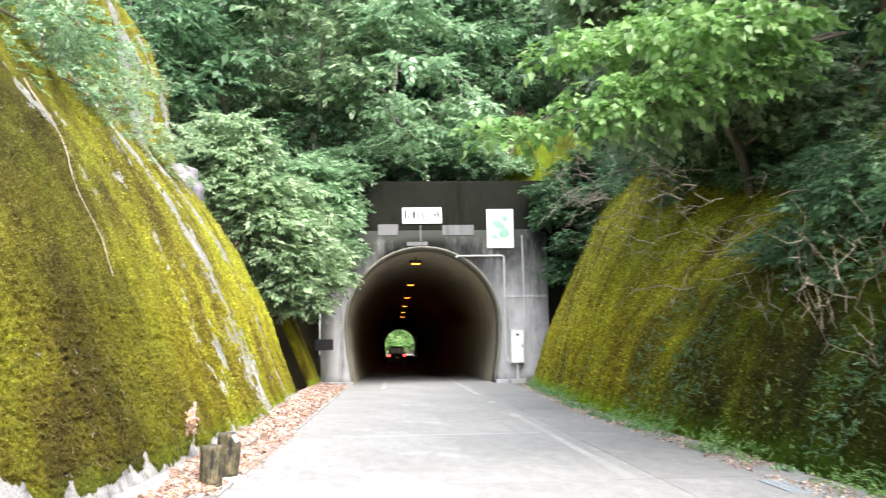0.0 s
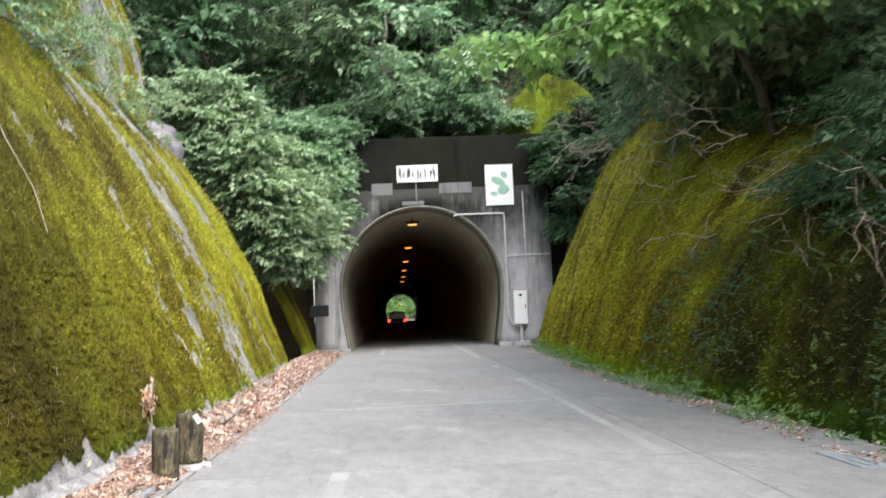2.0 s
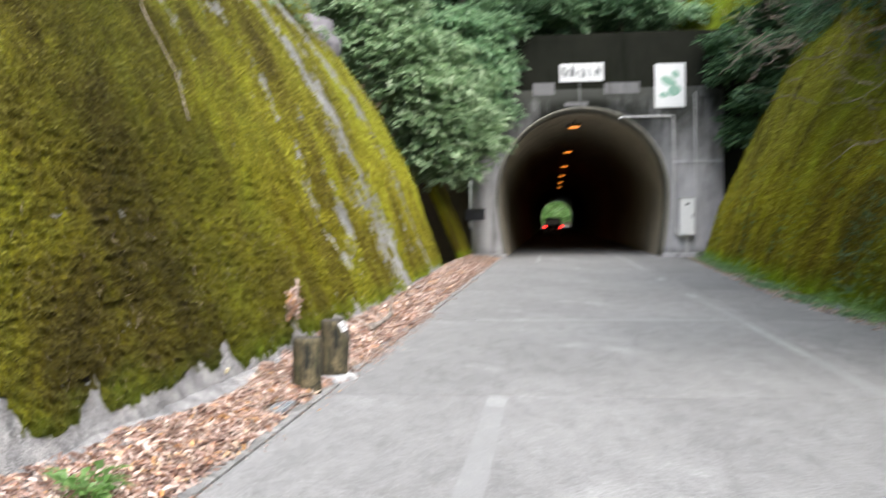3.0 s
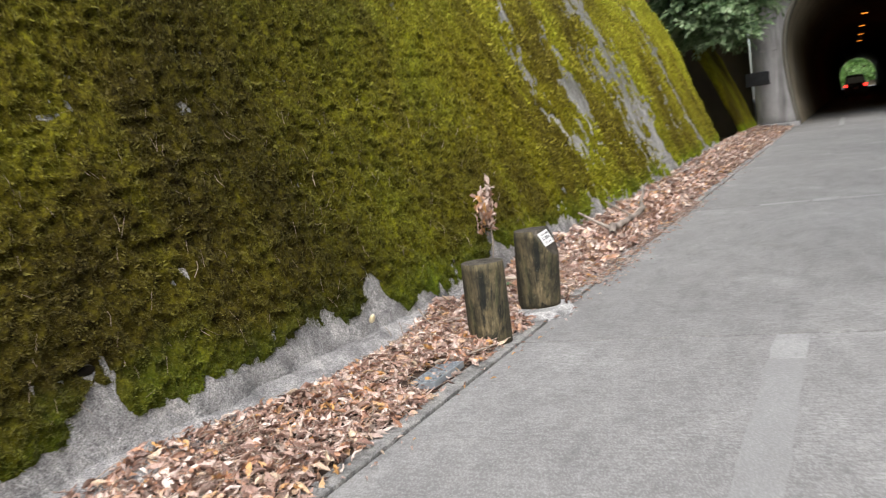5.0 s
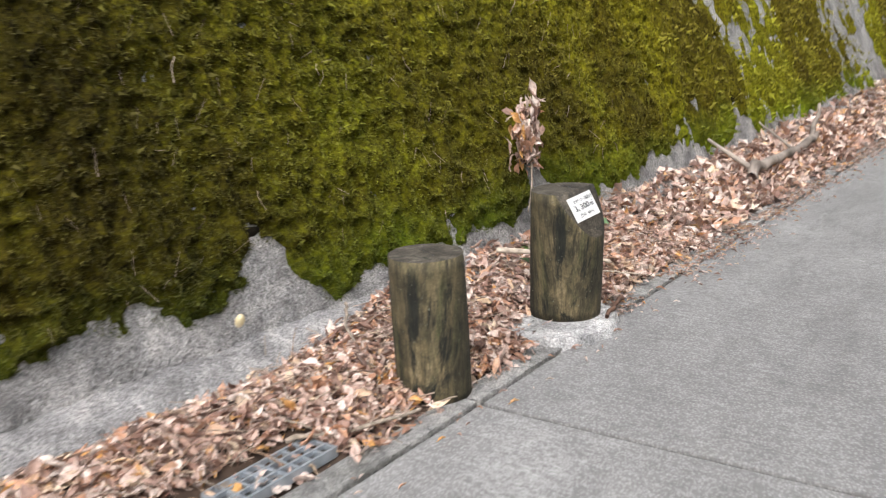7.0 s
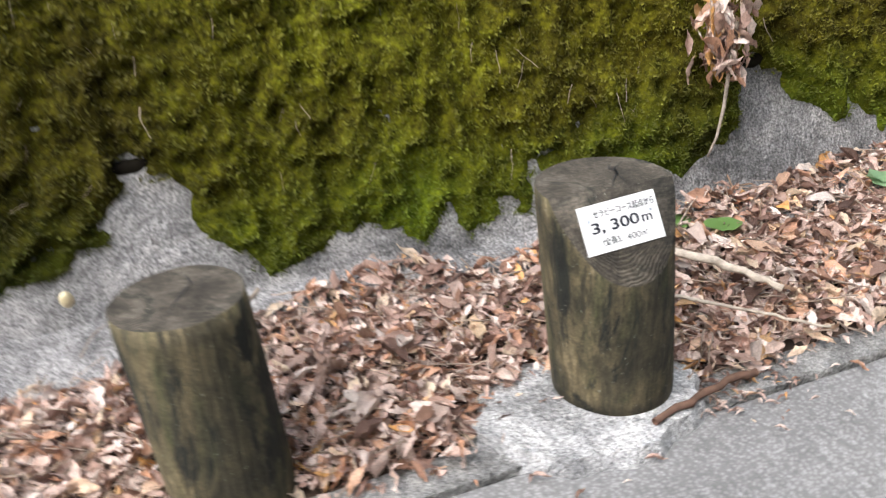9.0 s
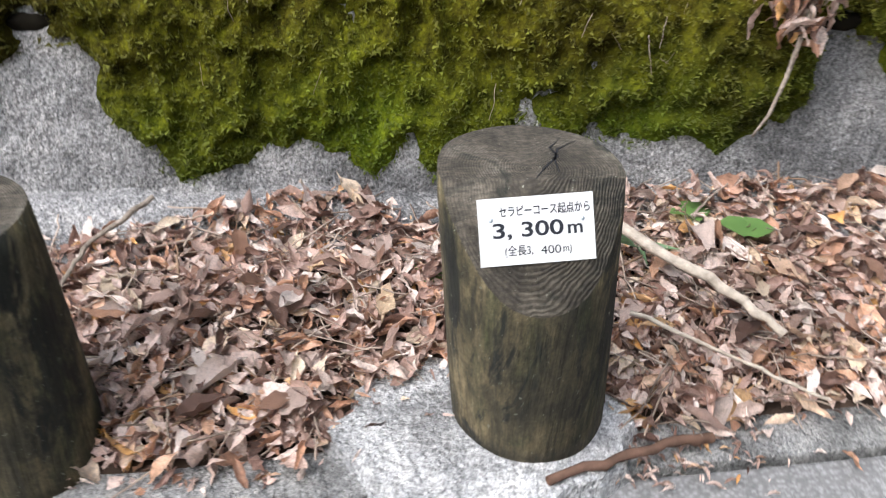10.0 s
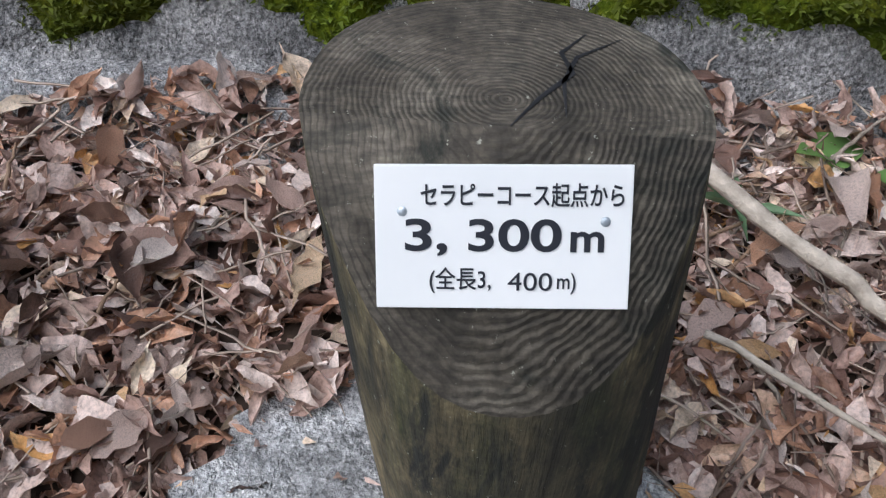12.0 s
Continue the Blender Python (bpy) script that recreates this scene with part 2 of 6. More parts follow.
def make_concrete(name, base, dark, stain_top=None, speckle=0.0, upper_tone=False):
    n = Nodes(name, 0.88)
    c = n.ramp(n.noise(1.3, 6, (1, 1, 1), 0.65), [(0.3, tuple(v * 0.75 for v in base)), (0.65, base)])
    streak = n.noise(2.2, 6, (1, 1, 0.12), 0.7, 0.4)
    c = n.mix(n.grey(streak, 0.5, 0.75), c, dark)
    c = n.mix(0.5, c, n.ramp(n.noise(60, 4), [(0.3, (0.55, 0.55, 0.55)), (0.6, (1.1, 1.1, 1.1))]), 'MULTIPLY')
    if stain_top:
        z0, z1 = stain_top
        sep = n.t.nodes.new("ShaderNodeSeparateXYZ")
        n.t.links.new(n.tc.outputs["Object"], sep.inputs["Vector"])
        h = n.grey(sep.outputs["Z"], z0, z1)
        wob = n.mix(0.55, h, n.noise(1.4, 5, (1, 1, 0.25), 0.7))
        c = n.mix(n.grey(wob, 0.42, 0.68), c, (0.03, 0.032, 0.026))
    if speckle:
        c = n.mix(0.8, c, n.ramp(n.noise(5.5, 6, (1, 1, 1), 0.7, 0.6), [(0.34, (0.4, 0.4, 0.4)), (0.5, (0.95, 0.95, 0.95)), (0.66, (1.5, 1.48, 1.45))]), 'MULTIPLY')
        c = n.mix(speckle, c, n.ramp(n.noise(150, 3, (1, 1, 1), 0.8), [(0.36, (0.25, 0.25, 0.25)), (0.5, (0.85, 0.85, 0.85)), (0.66, (1.6, 1.6, 1.6))]), 'MULTIPLY')
        n.bump(n.noise(85, 4, (1, 1, 1), 0.7), 1.0, 0.012).bump(n.noise(13, 6, (1, 1, 1), 0.65), 1.0, 0.05)
    # darker, greener tone that grows with height, broken up by noise
    if upper_tone:
        sep = n.t.nodes.new("ShaderNodeSeparateXYZ")
        n.t.links.new(n.tc.outputs["Object"], sep.inputs["Vector"])
        upper_mask = n.mix(0.6, n.grey(sep.outputs["Z"], 0.5, 1.6), n.noise(2.6, 6, (1, 1, 0.3), 0.7))
        c = n.mix(n.grey(upper_mask, 0.5, 0.8), c, n.ramp(n.noise(9, 5, (1, 1, 0.4), 0.7), [(0.35, (0.075, 0.08, 0.045)), (0.65, (0.24, 0.235, 0.225))]))
    n.colour(c).bump(n.noise(35, 6), 0.6, 0.012).bump(n.noise(4, 4), 0.3, 0.02)
    return n.mat


def make_road(name="road_surface", tone=1.0):
    n = Nodes(name, 0.82)
    c = n.ramp(n.noise(0.5, 5, (1, 0.35, 1), 0.6), [(0.3, (0.235, 0.232, 0.23)), (0.7, (0.325, 0.322, 0.318))])
    c = n.mix(0.55, c, n.ramp(n.noise(3.5, 6, (1.6, 0.6, 1), 0.7), [(0.3, (0.62, 0.62, 0.62)), (0.62, (1.15, 1.15, 1.15))]), 'MULTIPLY')
    c = n.mix(0.6, c, n.ramp(n.noise(26, 5, (0.35, 1.6, 1), 0.75), [(0.35, (0.7, 0.7, 0.7)), (0.6, (1.15, 1.15, 1.15))]), 'MULTIPLY')
    c = n.mix(0.75, c, n.ramp(n.voronoi(110), [(0.15, (1.2, 1.2, 1.2)), (0.6, (0.6, 0.6, 0.6))]), 'MULTIPLY')
    c = n.mix(n.grey(n.noise(1.1, 7, (1, 1, 1), 0.75, 1.0), 0.6, 0.78), c, (0.15, 0.145, 0.135))
    scuff = n.mix(0.5, n.noise(0.9, 6, (1, 0.6, 1), 0.7), n.noise(48, 4, (0.6, 1.6, 1), 0.8))
    c = n.mix(n.grey(scuff, 0.53, 0.64), c, (0.4, 0.398, 0.395))
    if tone != 1.0:
        c = n.mix(1.0, c, (tone, tone, tone * 1.01), 'MULTIPLY')
    n.colour(c).bump(n.voronoi(120), 0.35, 0.004).bump(n.noise(14, 5), 0.25, 0.008)
    return n.mat


def make_paint(name, top):
    """Road paint rubbed down to the concrete in patches and specks."""
    n = Nodes(name, 0.75)
    wear = n.mix(0.5, n.noise(4.5, 6, (1, 0.5, 1), 0.7), n.noise(70, 4, (1, 1, 1), 0.75))
    c = n.ramp(wear, [(0.4, (0.27, 0.268, 0.265)), (0.52, (top * 0.85, top * 0.85, top * 0.85)), (0.64, (top, top, top * 0.99))])
    c = n.mix(0.6, c, n.ramp(n.voronoi(110), [(0.15, (1.15, 1.15, 1.15)), (0.6, (0.65, 0.65, 0.65))]), 'MULTIPLY')
    n.colour(c).bump(n.voronoi(120), 0.3, 0.004)
    return n.mat


def make_wood():
    n = Nodes("weathered_wood", 0.85)
    c = n.ramp(n.noise(9, 7, (1, 1, 0.1), 0.65, 0.8), [(0.3, (0.018, 0.016, 0.011)), (0.44, (0.07, 0.058, 0.033)), (0.57, (0.16, 0.125, 0.07)), (0.72, (0.3, 0.24, 0.15))])
    c = n.mix(n.grey(n.noise(7, 6, (1, 1, 0.35), 0.65, 1.0), 0.48, 0.68), c, (0.05, 0.058, 0.022))
    c = n.mix(n.grey(n.noise(9, 6, (1, 1, 0.3), 0.7, 0.8), 0.52, 0.6), c, (0.014, 0.015, 0.01))
    c = n.mix(0.7, c, n.ramp(n.noise(150, 5, (1, 1, 0.07)), [(0.35, (0.4, 0.4, 0.4)), (0.6, (1.25, 1.25, 1.25))]), 'MULTIPLY')
    c = n.mix(0.5, c, n.ramp(n.noise(200, 4), [(0.35, (0.5, 0.5, 0.5)), (0.65, (1.3, 1.3, 1.3))]), 'MULTIPLY')
    c = n.mix(0.85, c, n.ramp(n.noise(22, 6, (1, 1, 0.6), 0.7, 0.5), [(0.36, (0.22, 0.25, 0.22)), (0.52, (0.8, 0.82, 0.74)), (0.66, (1.2, 1.2, 1.1))]), 'MULTIPLY')
    c = n.mix(n.grey(n.noise(120, 3, (1, 1, 0.7), 0.8), 0.66, 0.72), c, (0.25, 0.26, 0.2))
    n.colour(c).bump(n.noise(60, 5, (1, 1, 0.05)), 0.9, 0.006).bump(n.noise(25, 6, (1, 1, 0.12)), 0.6, 0.006)
    return n.mat


def make_end_grain():
    n = Nodes("end_grain", 0.9)
    w = n.t.nodes.new("ShaderNodeTexWave")
    w.wave_type = 'RINGS'
    w.rings_direction = 'Z'
    w.inputs["Scale"].default_value = 78
    w.inputs["Distortion"].default_value = 13.0
    w.inputs["Detail"].default_value = 4
    w.inputs["Detail Scale"].default_value = 0.3
    n.t.links.new(n.coords(), w.inputs["Vector"])
    ring = w.outputs["Fac"]
    c = n.ramp(n.noise(11, 6), [(0.3, (0.022, 0.019, 0.014)), (0.48, (0.066, 0.056, 0.043)), (0.7, (0.16, 0.14, 0.112))])
    c = n.mix(n.grey(n.noise(14, 5), 0.3, 0.75), c, n.ramp(ring, [(0.04, (0.4, 0.38, 0.35)), (0.3, (1.05, 1.05, 1.05))]), 'MULTIPLY')
    c = n.mix(0.6, c, n.ramp(n.noise(140, 4, (1, 1, 0.5)), [(0.35, (0.45, 0.45, 0.45)), (0.62, (1.3, 1.3, 1.3))]), 'MULTIPLY')
    c = n.mix(0.6, c, n.ramp(n.noise(190, 5, (1, 0.25, 1)), [(0.35, (0.4, 0.4, 0.4)), (0.62, (1.35, 1.35, 1.3))]), 'MULTIPLY')
    c = n.mix(n.grey(n.noise(7, 4), 0.66, 0.8), c, (0.12, 0.11, 0.03))
    c = n.mix(n.grey(n.noise(11, 6, (1, 1, 1), 0.7, 0.8), 0.54, 0.66), c, (0.017, 0.018, 0.013))
    c = n.mix(n.grey(n.noise(130, 3, (1, 1, 1), 0.8), 0.66, 0.72), c, (0.27, 0.27, 0.22))
    n.colour(c).bump(ring, 0.35, 0.003).bump(n.noise(150, 3), 0.4, 0.002)
    return n.mat


def make_litter_leaf(name, by_object):
    n = Nodes(name, 0.6)
    r = n.random() if by_object else n.island()
    c = n.ramp(r, [(0.0, (0.08, 0.045, 0.034)), (0.12, (0.27, 0.16, 0.125)), (0.32, (0.47, 0.325, 0.27)), (0.5, (0.6, 0.465, 0.405)), (0.68, (0.76, 0.66, 0.6)), (0.74, (0.28, 0.165, 0.12)), (0.86, (0.54, 0.3, 0.19)), (0.94, (0.68, 0.56, 0.43)), (0.985, (0.6, 0.33, 0.12))])
    c = n.mix(0.8, c, n.ramp(n.noise(45, 7, (1, 1, 1), 0.7), [(0.3, (0.4, 0.36, 0.34)), (0.48, (1.1, 1.1, 1.1)), (0.68, (1.4, 1.4, 1.4))]), 'MULTIPLY')
    c = n.mix(0.6, c, n.ramp(n.noise(210, 5, (1, 1, 1), 0.7), [(0.34, (0.5, 0.46, 0.43)), (0.5, (1, 1, 1)), (0.66, (1.3, 1.28, 1.25))]), 'MULTIPLY')
    n.colour(c).leafy(c, 0.16)
    n.bsdf.inputs["Roughness"].default_value = 0.34
    n.bump(n.noise(70, 5), 0.8, 0.005).bump(n.noise(240, 3), 0.5, 0.002)
    return n.mat


def plain(name, a, b, scale, rough=0.6, metal=0.0, bump=0.2, stretch=(1, 1, 1)):
    n = Nodes(name, rough)
    n.colour(n.ramp(n.noise(scale, 5, stretch), [(0.3, a), (0.7, b)]))
    n.bsdf.inputs["Metallic"].default_value = metal
    if bump:
        n.bump(n.noise(scale * 4, 5, stretch), bump, 0.004)
    return n.mat


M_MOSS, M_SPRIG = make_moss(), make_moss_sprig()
# bank moss: shaded near, lit by the portal, all in its colour
M_MOSS_SHADED = make_moss("shaded_bank_moss", BANK_TINTS)
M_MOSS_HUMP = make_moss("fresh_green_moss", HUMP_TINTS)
# sprig copy for the bank's tufts, with the same painted shade
M_SPRIG_SHADED = make_moss_sprig("shaded_bank_moss_sprig", BANK_TINTS)
M_WALL = make_concrete("sprayed_mortar", (0.47, 0.46, 0.458), (0.16, 0.16, 0.162), None, 0.9, True)
M_PORTAL = make_concrete("stained_concrete", (0.47, 0.465, 0.475), (0.1, 0.1, 0.098), (1.9, 6.2))
# near black: real staining plus tree shade painted into the concrete
M_PARAPET = make_concrete("stained_shaded_concrete", (0.019, 0.02, 0.015), (0.004, 0.006, 0.003))
M_TUNNEL = make_concrete("tunnel_lining", (0.56, 0.5, 0.37), (0.22, 0.195, 0.135))
M_RING = make_concrete("dirty_lining_edge", (0.24, 0.23, 0.19), (0.09, 0.085, 0.065))
M_PAD = make_concrete("pale_concrete", (0.66, 0.66, 0.665), (0.42, 0.42, 0.415), None, 0.7)
M_KERB = make_concrete("worn_kerb_concrete", (0.42, 0.415, 0.405), (0.2, 0.2, 0.185), None, 0.6)
M_ROAD = make_road()
M_SHOULDER = make_road("darker_worn_shoulder", 0.86)
M_JOINT = plain("joint_dirt", (0.05, 0.05, 0.045), (0.09, 0.085, 0.07), 20)
M_PAINT, M_FAINT = make_paint("worn_road_paint", 0.42), make_paint("rubbed_road_paint", 0.34)
M_WOOD, M_END = make_wood(), make_end_grain()
M_LITTER, M_LITTER_OB = make_litter_leaf("dry_leaves", False), make_litter_leaf("dry_leaf", True)
M_MOULD = plain("leaf_mould", (0.025, 0.016, 0.011), (0.08, 0.05, 0.034), 18, 0.95, 0, 0.8)
M_SOIL = plain("forest_soil", (0.03, 0.024, 0.014), (0.085, 0.065, 0.035), 0.6, 0.95, 0, 0.6)
M_BARK_PALE = plain("pale_bark", (0.14, 0.12, 0.1), (0.38, 0.35, 0.3), 8, 0.9, 0, 0.7, (1, 1, 0.25))
M_BARK = plain("bark", (0.045, 0.038, 0.028), (0.15, 0.125, 0.095), 8, 0.9, 0, 0.7, (1, 1, 0.25))
M_TWIGS = plain("dry_twigs", (0.1, 0.065, 0.045), (0.6, 0.48, 0.39), 9, 0.8, 0, 0.5)
M_DEAD = plain("dead_branch", (0.14, 0.11, 0.085), (0.44, 0.37, 0.3), 55, 0.9, 0, 1.0)
M_STEEL = plain("galvanised_steel", (0.32, 0.36, 0.4), (0.5, 0.55, 0.6), 15, 0.45, 0.6)
M_WHITE = plain("white_enamel", (0.74, 0.75, 0.75), (0.82, 0.82, 0.81), 6, 0.35, 0, 0.05)
M_BLACK = plain("black_lettering", (0.012, 0.014, 0.022), (0.02, 0.022, 0.03), 30, 0.5, 0, 0)
# black that paints the shade inside the weep holes
M_HOLE_SHADE = plain("hole_shade_black", (0.006, 0.005, 0.004), (0.014, 0.012, 0.008), 20, 0.9, 0, 0.3)
M_DARK = plain("dark_metal", (0.02, 0.022, 0.026), (0.04, 0.04, 0.045), 8, 0.4, 0.3, 0.1)
M_PIPE = plain("grey_pipe", (0.42, 0.42, 0.42), (0.58, 0.58, 0.57), 5, 0.5)
M_LEAF_DARK = leaf_material("dark_leaves", [(0, (0.05, 0.11, 0.055)), (0.5, (0.1, 0.2, 0.095)), (1, (0.2, 0.34, 0.17))])
M_LEAF_MID = leaf_material("mid_green_leaves", [(0, (0.11, 0.22, 0.11)), (0.5, (0.24, 0.4, 0.21)), (1, (0.44, 0.6, 0.37))], 0.45, 0.35)
M_LEAF_PALE = leaf_material("pale_green_leaves", [(0, (0.15, 0.25, 0.12)), (0.5, (0.29, 0.42, 0.22)), (1, (0.5, 0.62, 0.4))])
M_LEAF_BRIGHT = leaf_material("bright_green_leaves", [(0, (0.11, 0.22, 0.05)), (0.5, (0.2, 0.38, 0.1)), (1, (0.38, 0.56, 0.24))], 0.5, 0.32)

for m in (M_PARAPET, M_HOLE_SHADE):
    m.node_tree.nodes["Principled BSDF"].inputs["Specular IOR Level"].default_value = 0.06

# ---- the shape of the cutting ----
YP = 35.3
LX_Y = np.array([-60, 3.0, 5.0, 7.2, 9.0, 14.0, 20.0, 27.0, 60.0])
LX_X = np.array([-1.75, -1.72, -1.66, -1.58, -1.47, -1.50, -1.75, -2.0, -2.1])
RX_Y = np.array([-60, 4.0, 18.0, 25.0, 34.5, 60.0])
RX_X = np.array([5.5, 5.5, 5.45, 5.85, 6.5, 6.7])
PZ = np.array([0, 2.4, 4.3, 5.6, 6.7, 7.4, 9.2, 10.75, 12.9, 16.0])
PX = np.array([0, 0.88, 1.85, 2.7, 3.55, 3.75, 3.95, 4.5, 6.0, 8.5])
WEEPS = (0.2, 1.95, 3.65, 5.38, 7.4, 9.07, 12.0, 15.4)


def left_x(y, z):
    y, z = np.broadcast_arrays(np.asarray(y, float), np.asarray(z, float))
    bulge = 0.35 * (fbm(y, z, 3.1, 3, 0.22) - 0.5) + 0.10 * (fbm(y, z, 8.1, 3, 1.1) - 0.5)
    return np.interp(y, LX_Y, LX_X) - np.interp(z, PZ, PX) + bulge * smooth(0.3, 2.0, z)


def right_x(y, z):
    y, z = np.broadcast_arrays(np.asarray(y, float), np.asarray(z, float))
    bulge = 0.5 * (fbm(y, z, 23.1, 3, 0.25) - 0.5) + 0.15 * (fbm(y, z, 28.1, 3, 1.1) - 0.5)
    soft = smooth(24, 15, y)
    return np.interp(y, RX_Y, RX_X) + 0.27 * z + 0.022 * z * z + soft * 0.09 * z * z + bulge * smooth(0.2, 2.0, z)


def bare(y, z):
    """How far the mortar of the left wall lies bare: above 0 it does."""
    y, z = np.broadcast_arrays(np.asarray(y, float), np.asarray(z, float))
    rag = fbm(y, z, 1.7, 4, 2.2) - 0.5
    fine = fbm(y, z, 5.7, 3, 14) - 0.5
    m = (0.19 + 0.03 * smooth(7.0, 5.6, y) - z) / 0.1 + 3.0 * rag + 1.2 * fine
    for k, w in enumerate(WEEPS):
        half = 0.03 + np.clip(0.45 - z, 0, 1) ** 1.5 * 1.5
        cut = np.where(z < 0.43, (half - np.abs(y - w - 0.05 * np.sin(9 * z + k))) / 0.07 + 2.2 * fine + rag, -3)
        m = np.maximum(m, cut)
        m = np.maximum(m, (0.03 - np.hypot(y - w, 1.3 * (z - 0.46))) / 0.02 + 0.6 * fine)
    m = np.maximum(m, (1 - np.hypot((y - 3.75) / 0.85, (z - 0.1) / 0.5)) * 6 + 4.0 * rag + 2.0 * fine)
    streak = fbm(y * 0.8 + 0.27 * z + 0.25 * np.sin(z * 1.3), z * 0.22, 9.3, 4, 1.0)
    where = smooth(10.5, 13, y) * smooth(27, 20, y)
    m = np.maximum(m, (streak - 0.90 + 0.33 * where + 0.05 * smooth(3.2, 4.5, z)) * 9 + 5.0 * rag + 5.0 * fine)
    return m


# ---- structure: ground, road, walls ----
gx = np.array([-400, -60, -2.4, 6, 60, 400.0])
gy = np.array([-400, -60, 36, 120, 200, 600.0])
GX, GY = np.meshgrid(gx, gy, indexing="ij")
ground = thing("ground", fast_mesh("ground", np.stack([GX.ravel(), GY.ravel(), np.full(GX.size, -0.12)], 1), grid_faces(6, 6), [M_SOIL]),
               "dark forest soil under the whole cutting", "ground", kind="structure")


def hill_height(x, y):
    lim_l = np.interp(y, [-60, 24.6, 26.4, 34.5, 60], [-3.4, -3.6, -4.6, -3.6, -2.6])
    lim_r = np.interp(y, RX_Y, RX_X) + 0.6
    d = np.maximum(lim_l - x, x - lim_r)
    d2 = np.clip(d, 0, None)
    side = (-0.3 + np.sqrt(0.09 + 0.14 * d2)) / 0.07
    gentle = (-0.27 + np.sqrt(0.073 + 0.448 * np.clip(d2 - 0.5, 0, None))) / 0.224
    part_of = smooth(24, 15, y)
    flat = np.where(x > 2, gentle * part_of + side * (1 - part_of), side)
    flat = np.where(d > 0, np.minimum(flat, np.interp(y, [30, 40], [13.5, 42])), -0.5)
    over = np.interp(y, [35.75, 36.3, 80, 150, 198.2, 198.8], [-0.5, 7.6, 38, 38, 7.6, -0.5])
    far = np.interp(y, [232, 262, 320, 600], [-0.5, 14, 40, 40]) * (1 + 0 * x)
    return np.maximum(np.maximum(flat, over), far)


hx = np.unique(np.concatenate([np.linspace(-120, -14, 30), np.linspace(-14, 20, 90), np.linspace(20, 120, 28)]))
hy = np.unique(np.concatenate([np.linspace(-60, 26, 60), np.linspace(26, 35.75, 20), [36.3], np.linspace(37, 80, 44), np.linspace(84, 198.2, 30), [198.8], np.linspace(202, 300, 26)]))
HX, HY = np.meshgrid(hx, hy, indexing="ij")
HZ = hill_height(HX, HY)
HZ = HZ + np.where(HZ > 1, 0.9 * (fbm(HX, HY, 0, 4, 0.3) - 0.5), 0)
hv, hf = np.stack([HX.ravel(), HY.ravel(), HZ.ravel()], 1), grid_faces(len(hx), len(hy))
hc = hv[hf].mean(1)
mouth = (hc[:, 0] > -2.2) & (hc[:, 0] < 6.6) & (((hc[:, 1] > 35.7) & (hc[:, 1] < 36.35)) | ((hc[:, 1] > 198.1) & (hc[:, 1] < 198.9)))
hillside = thing("hillside", fast_mesh("hillside", hv, hf[~mouth], [M_SOIL], True),
                 "steep wooded hillside of dark leafy soil above the tunnel", "hillside", kind="structure")


def slab_mesh(length, width, mat=None):
    bm = box_bm(0, width, 0.010, length - 0.010, -0.15, 0.0, 0.008)
    me = bpy.data.meshes.new("road_slab")
    bm.to_mesh(me)
    bm.free()
    me.materials.append(mat or M_ROAD)
    return me


road = thing("road", box_bm(-0.86, 6.0, -60, YP + 0.5, -0.11, -0.03), "dirt bed under the worn concrete road slabs", "road", kind="structure", material=M_JOINT)
slab, shoulder = slab_mesh(5.62, 4.62), slab_mesh(5.62, 1.75, M_SHOULDER)
for k in range(-11, 5):
    ob = part("slab", slab, road)
    ob.location = (-0.85, 7.46 + 5.62 * k, 0)
    part("shoulder_slab", shoulder, road).location = (3.775, 7.46 + 5.62 * k, 0)
last = part("slab", slab_mesh(YP - 35.56 + 6.0, 6.0), road)
last.location = (-0.85, 35.56, 0)
road_far = thing("road", box_bm(-3.0, 7.0, YP + 5.74, 260, -0.11, -0.002), "worn road surface running on through the tunnel", "road", kind="structure", material=M_ROAD)


def worn_strip(x0, x1, y0, y1, mat, seed):
    """A strip of paint with ragged sides."""
    nv = max(int((y1 - y0) / 0.03), 6)
    V, U = np.meshgrid(np.linspace(y0, y1, nv), np.linspace(0, 1, 3), indexing="ij")
    ragged = 0.02 * (fbm(V, U * 30, seed, 4, 5) - 0.5)
    verts = np.stack([x0 + (x1 - x0) * U + ragged, V + 0.02 * (fbm(U * 30, V, seed, 2, 8) - 0.5), np.full(U.shape, 0.004)], -1).reshape(-1, 3)
    return thing("edge_line", fast_mesh("edge_line", verts, grid_faces(nv, 3)[:, ::-1], [mat]), "worn white road marking line, mostly rubbed away", "road marking", kind="structure")


for k, (x0, x1, y0, y1, mat) in enumerate([
        (0.45, 0.61, 7.0, 7.44, M_PAINT), (0.45, 0.61, 3.0, 7.0, M_FAINT), (0.42, 0.66, 12.95, 13.2, M_PAINT), (0.46, 0.6, 31.5, 38, M_PAINT),
        (-0.1, 0.39, 12.99, 13.12, M_PAINT), (0.69, 3.36, 12.99, 13.1, M_PAINT), (3.42, 3.54, 25.6, 42, M_PAINT), (3.4, 3.56, 21.4, 22.3, M_PAINT), (3.36, 3.56, 16.6, 17.6, M_PAINT),
        (3.42, 3.54, 9.6, 12.6, M_PAINT), (3.42, 3.56, 7.48, 9.6, M_FAINT), (3.42, 3.54, 12.6, 16.6, M_FAINT)]):
    worn_strip(x0, x1, y0, y1, mat, 11 + 3 * k)


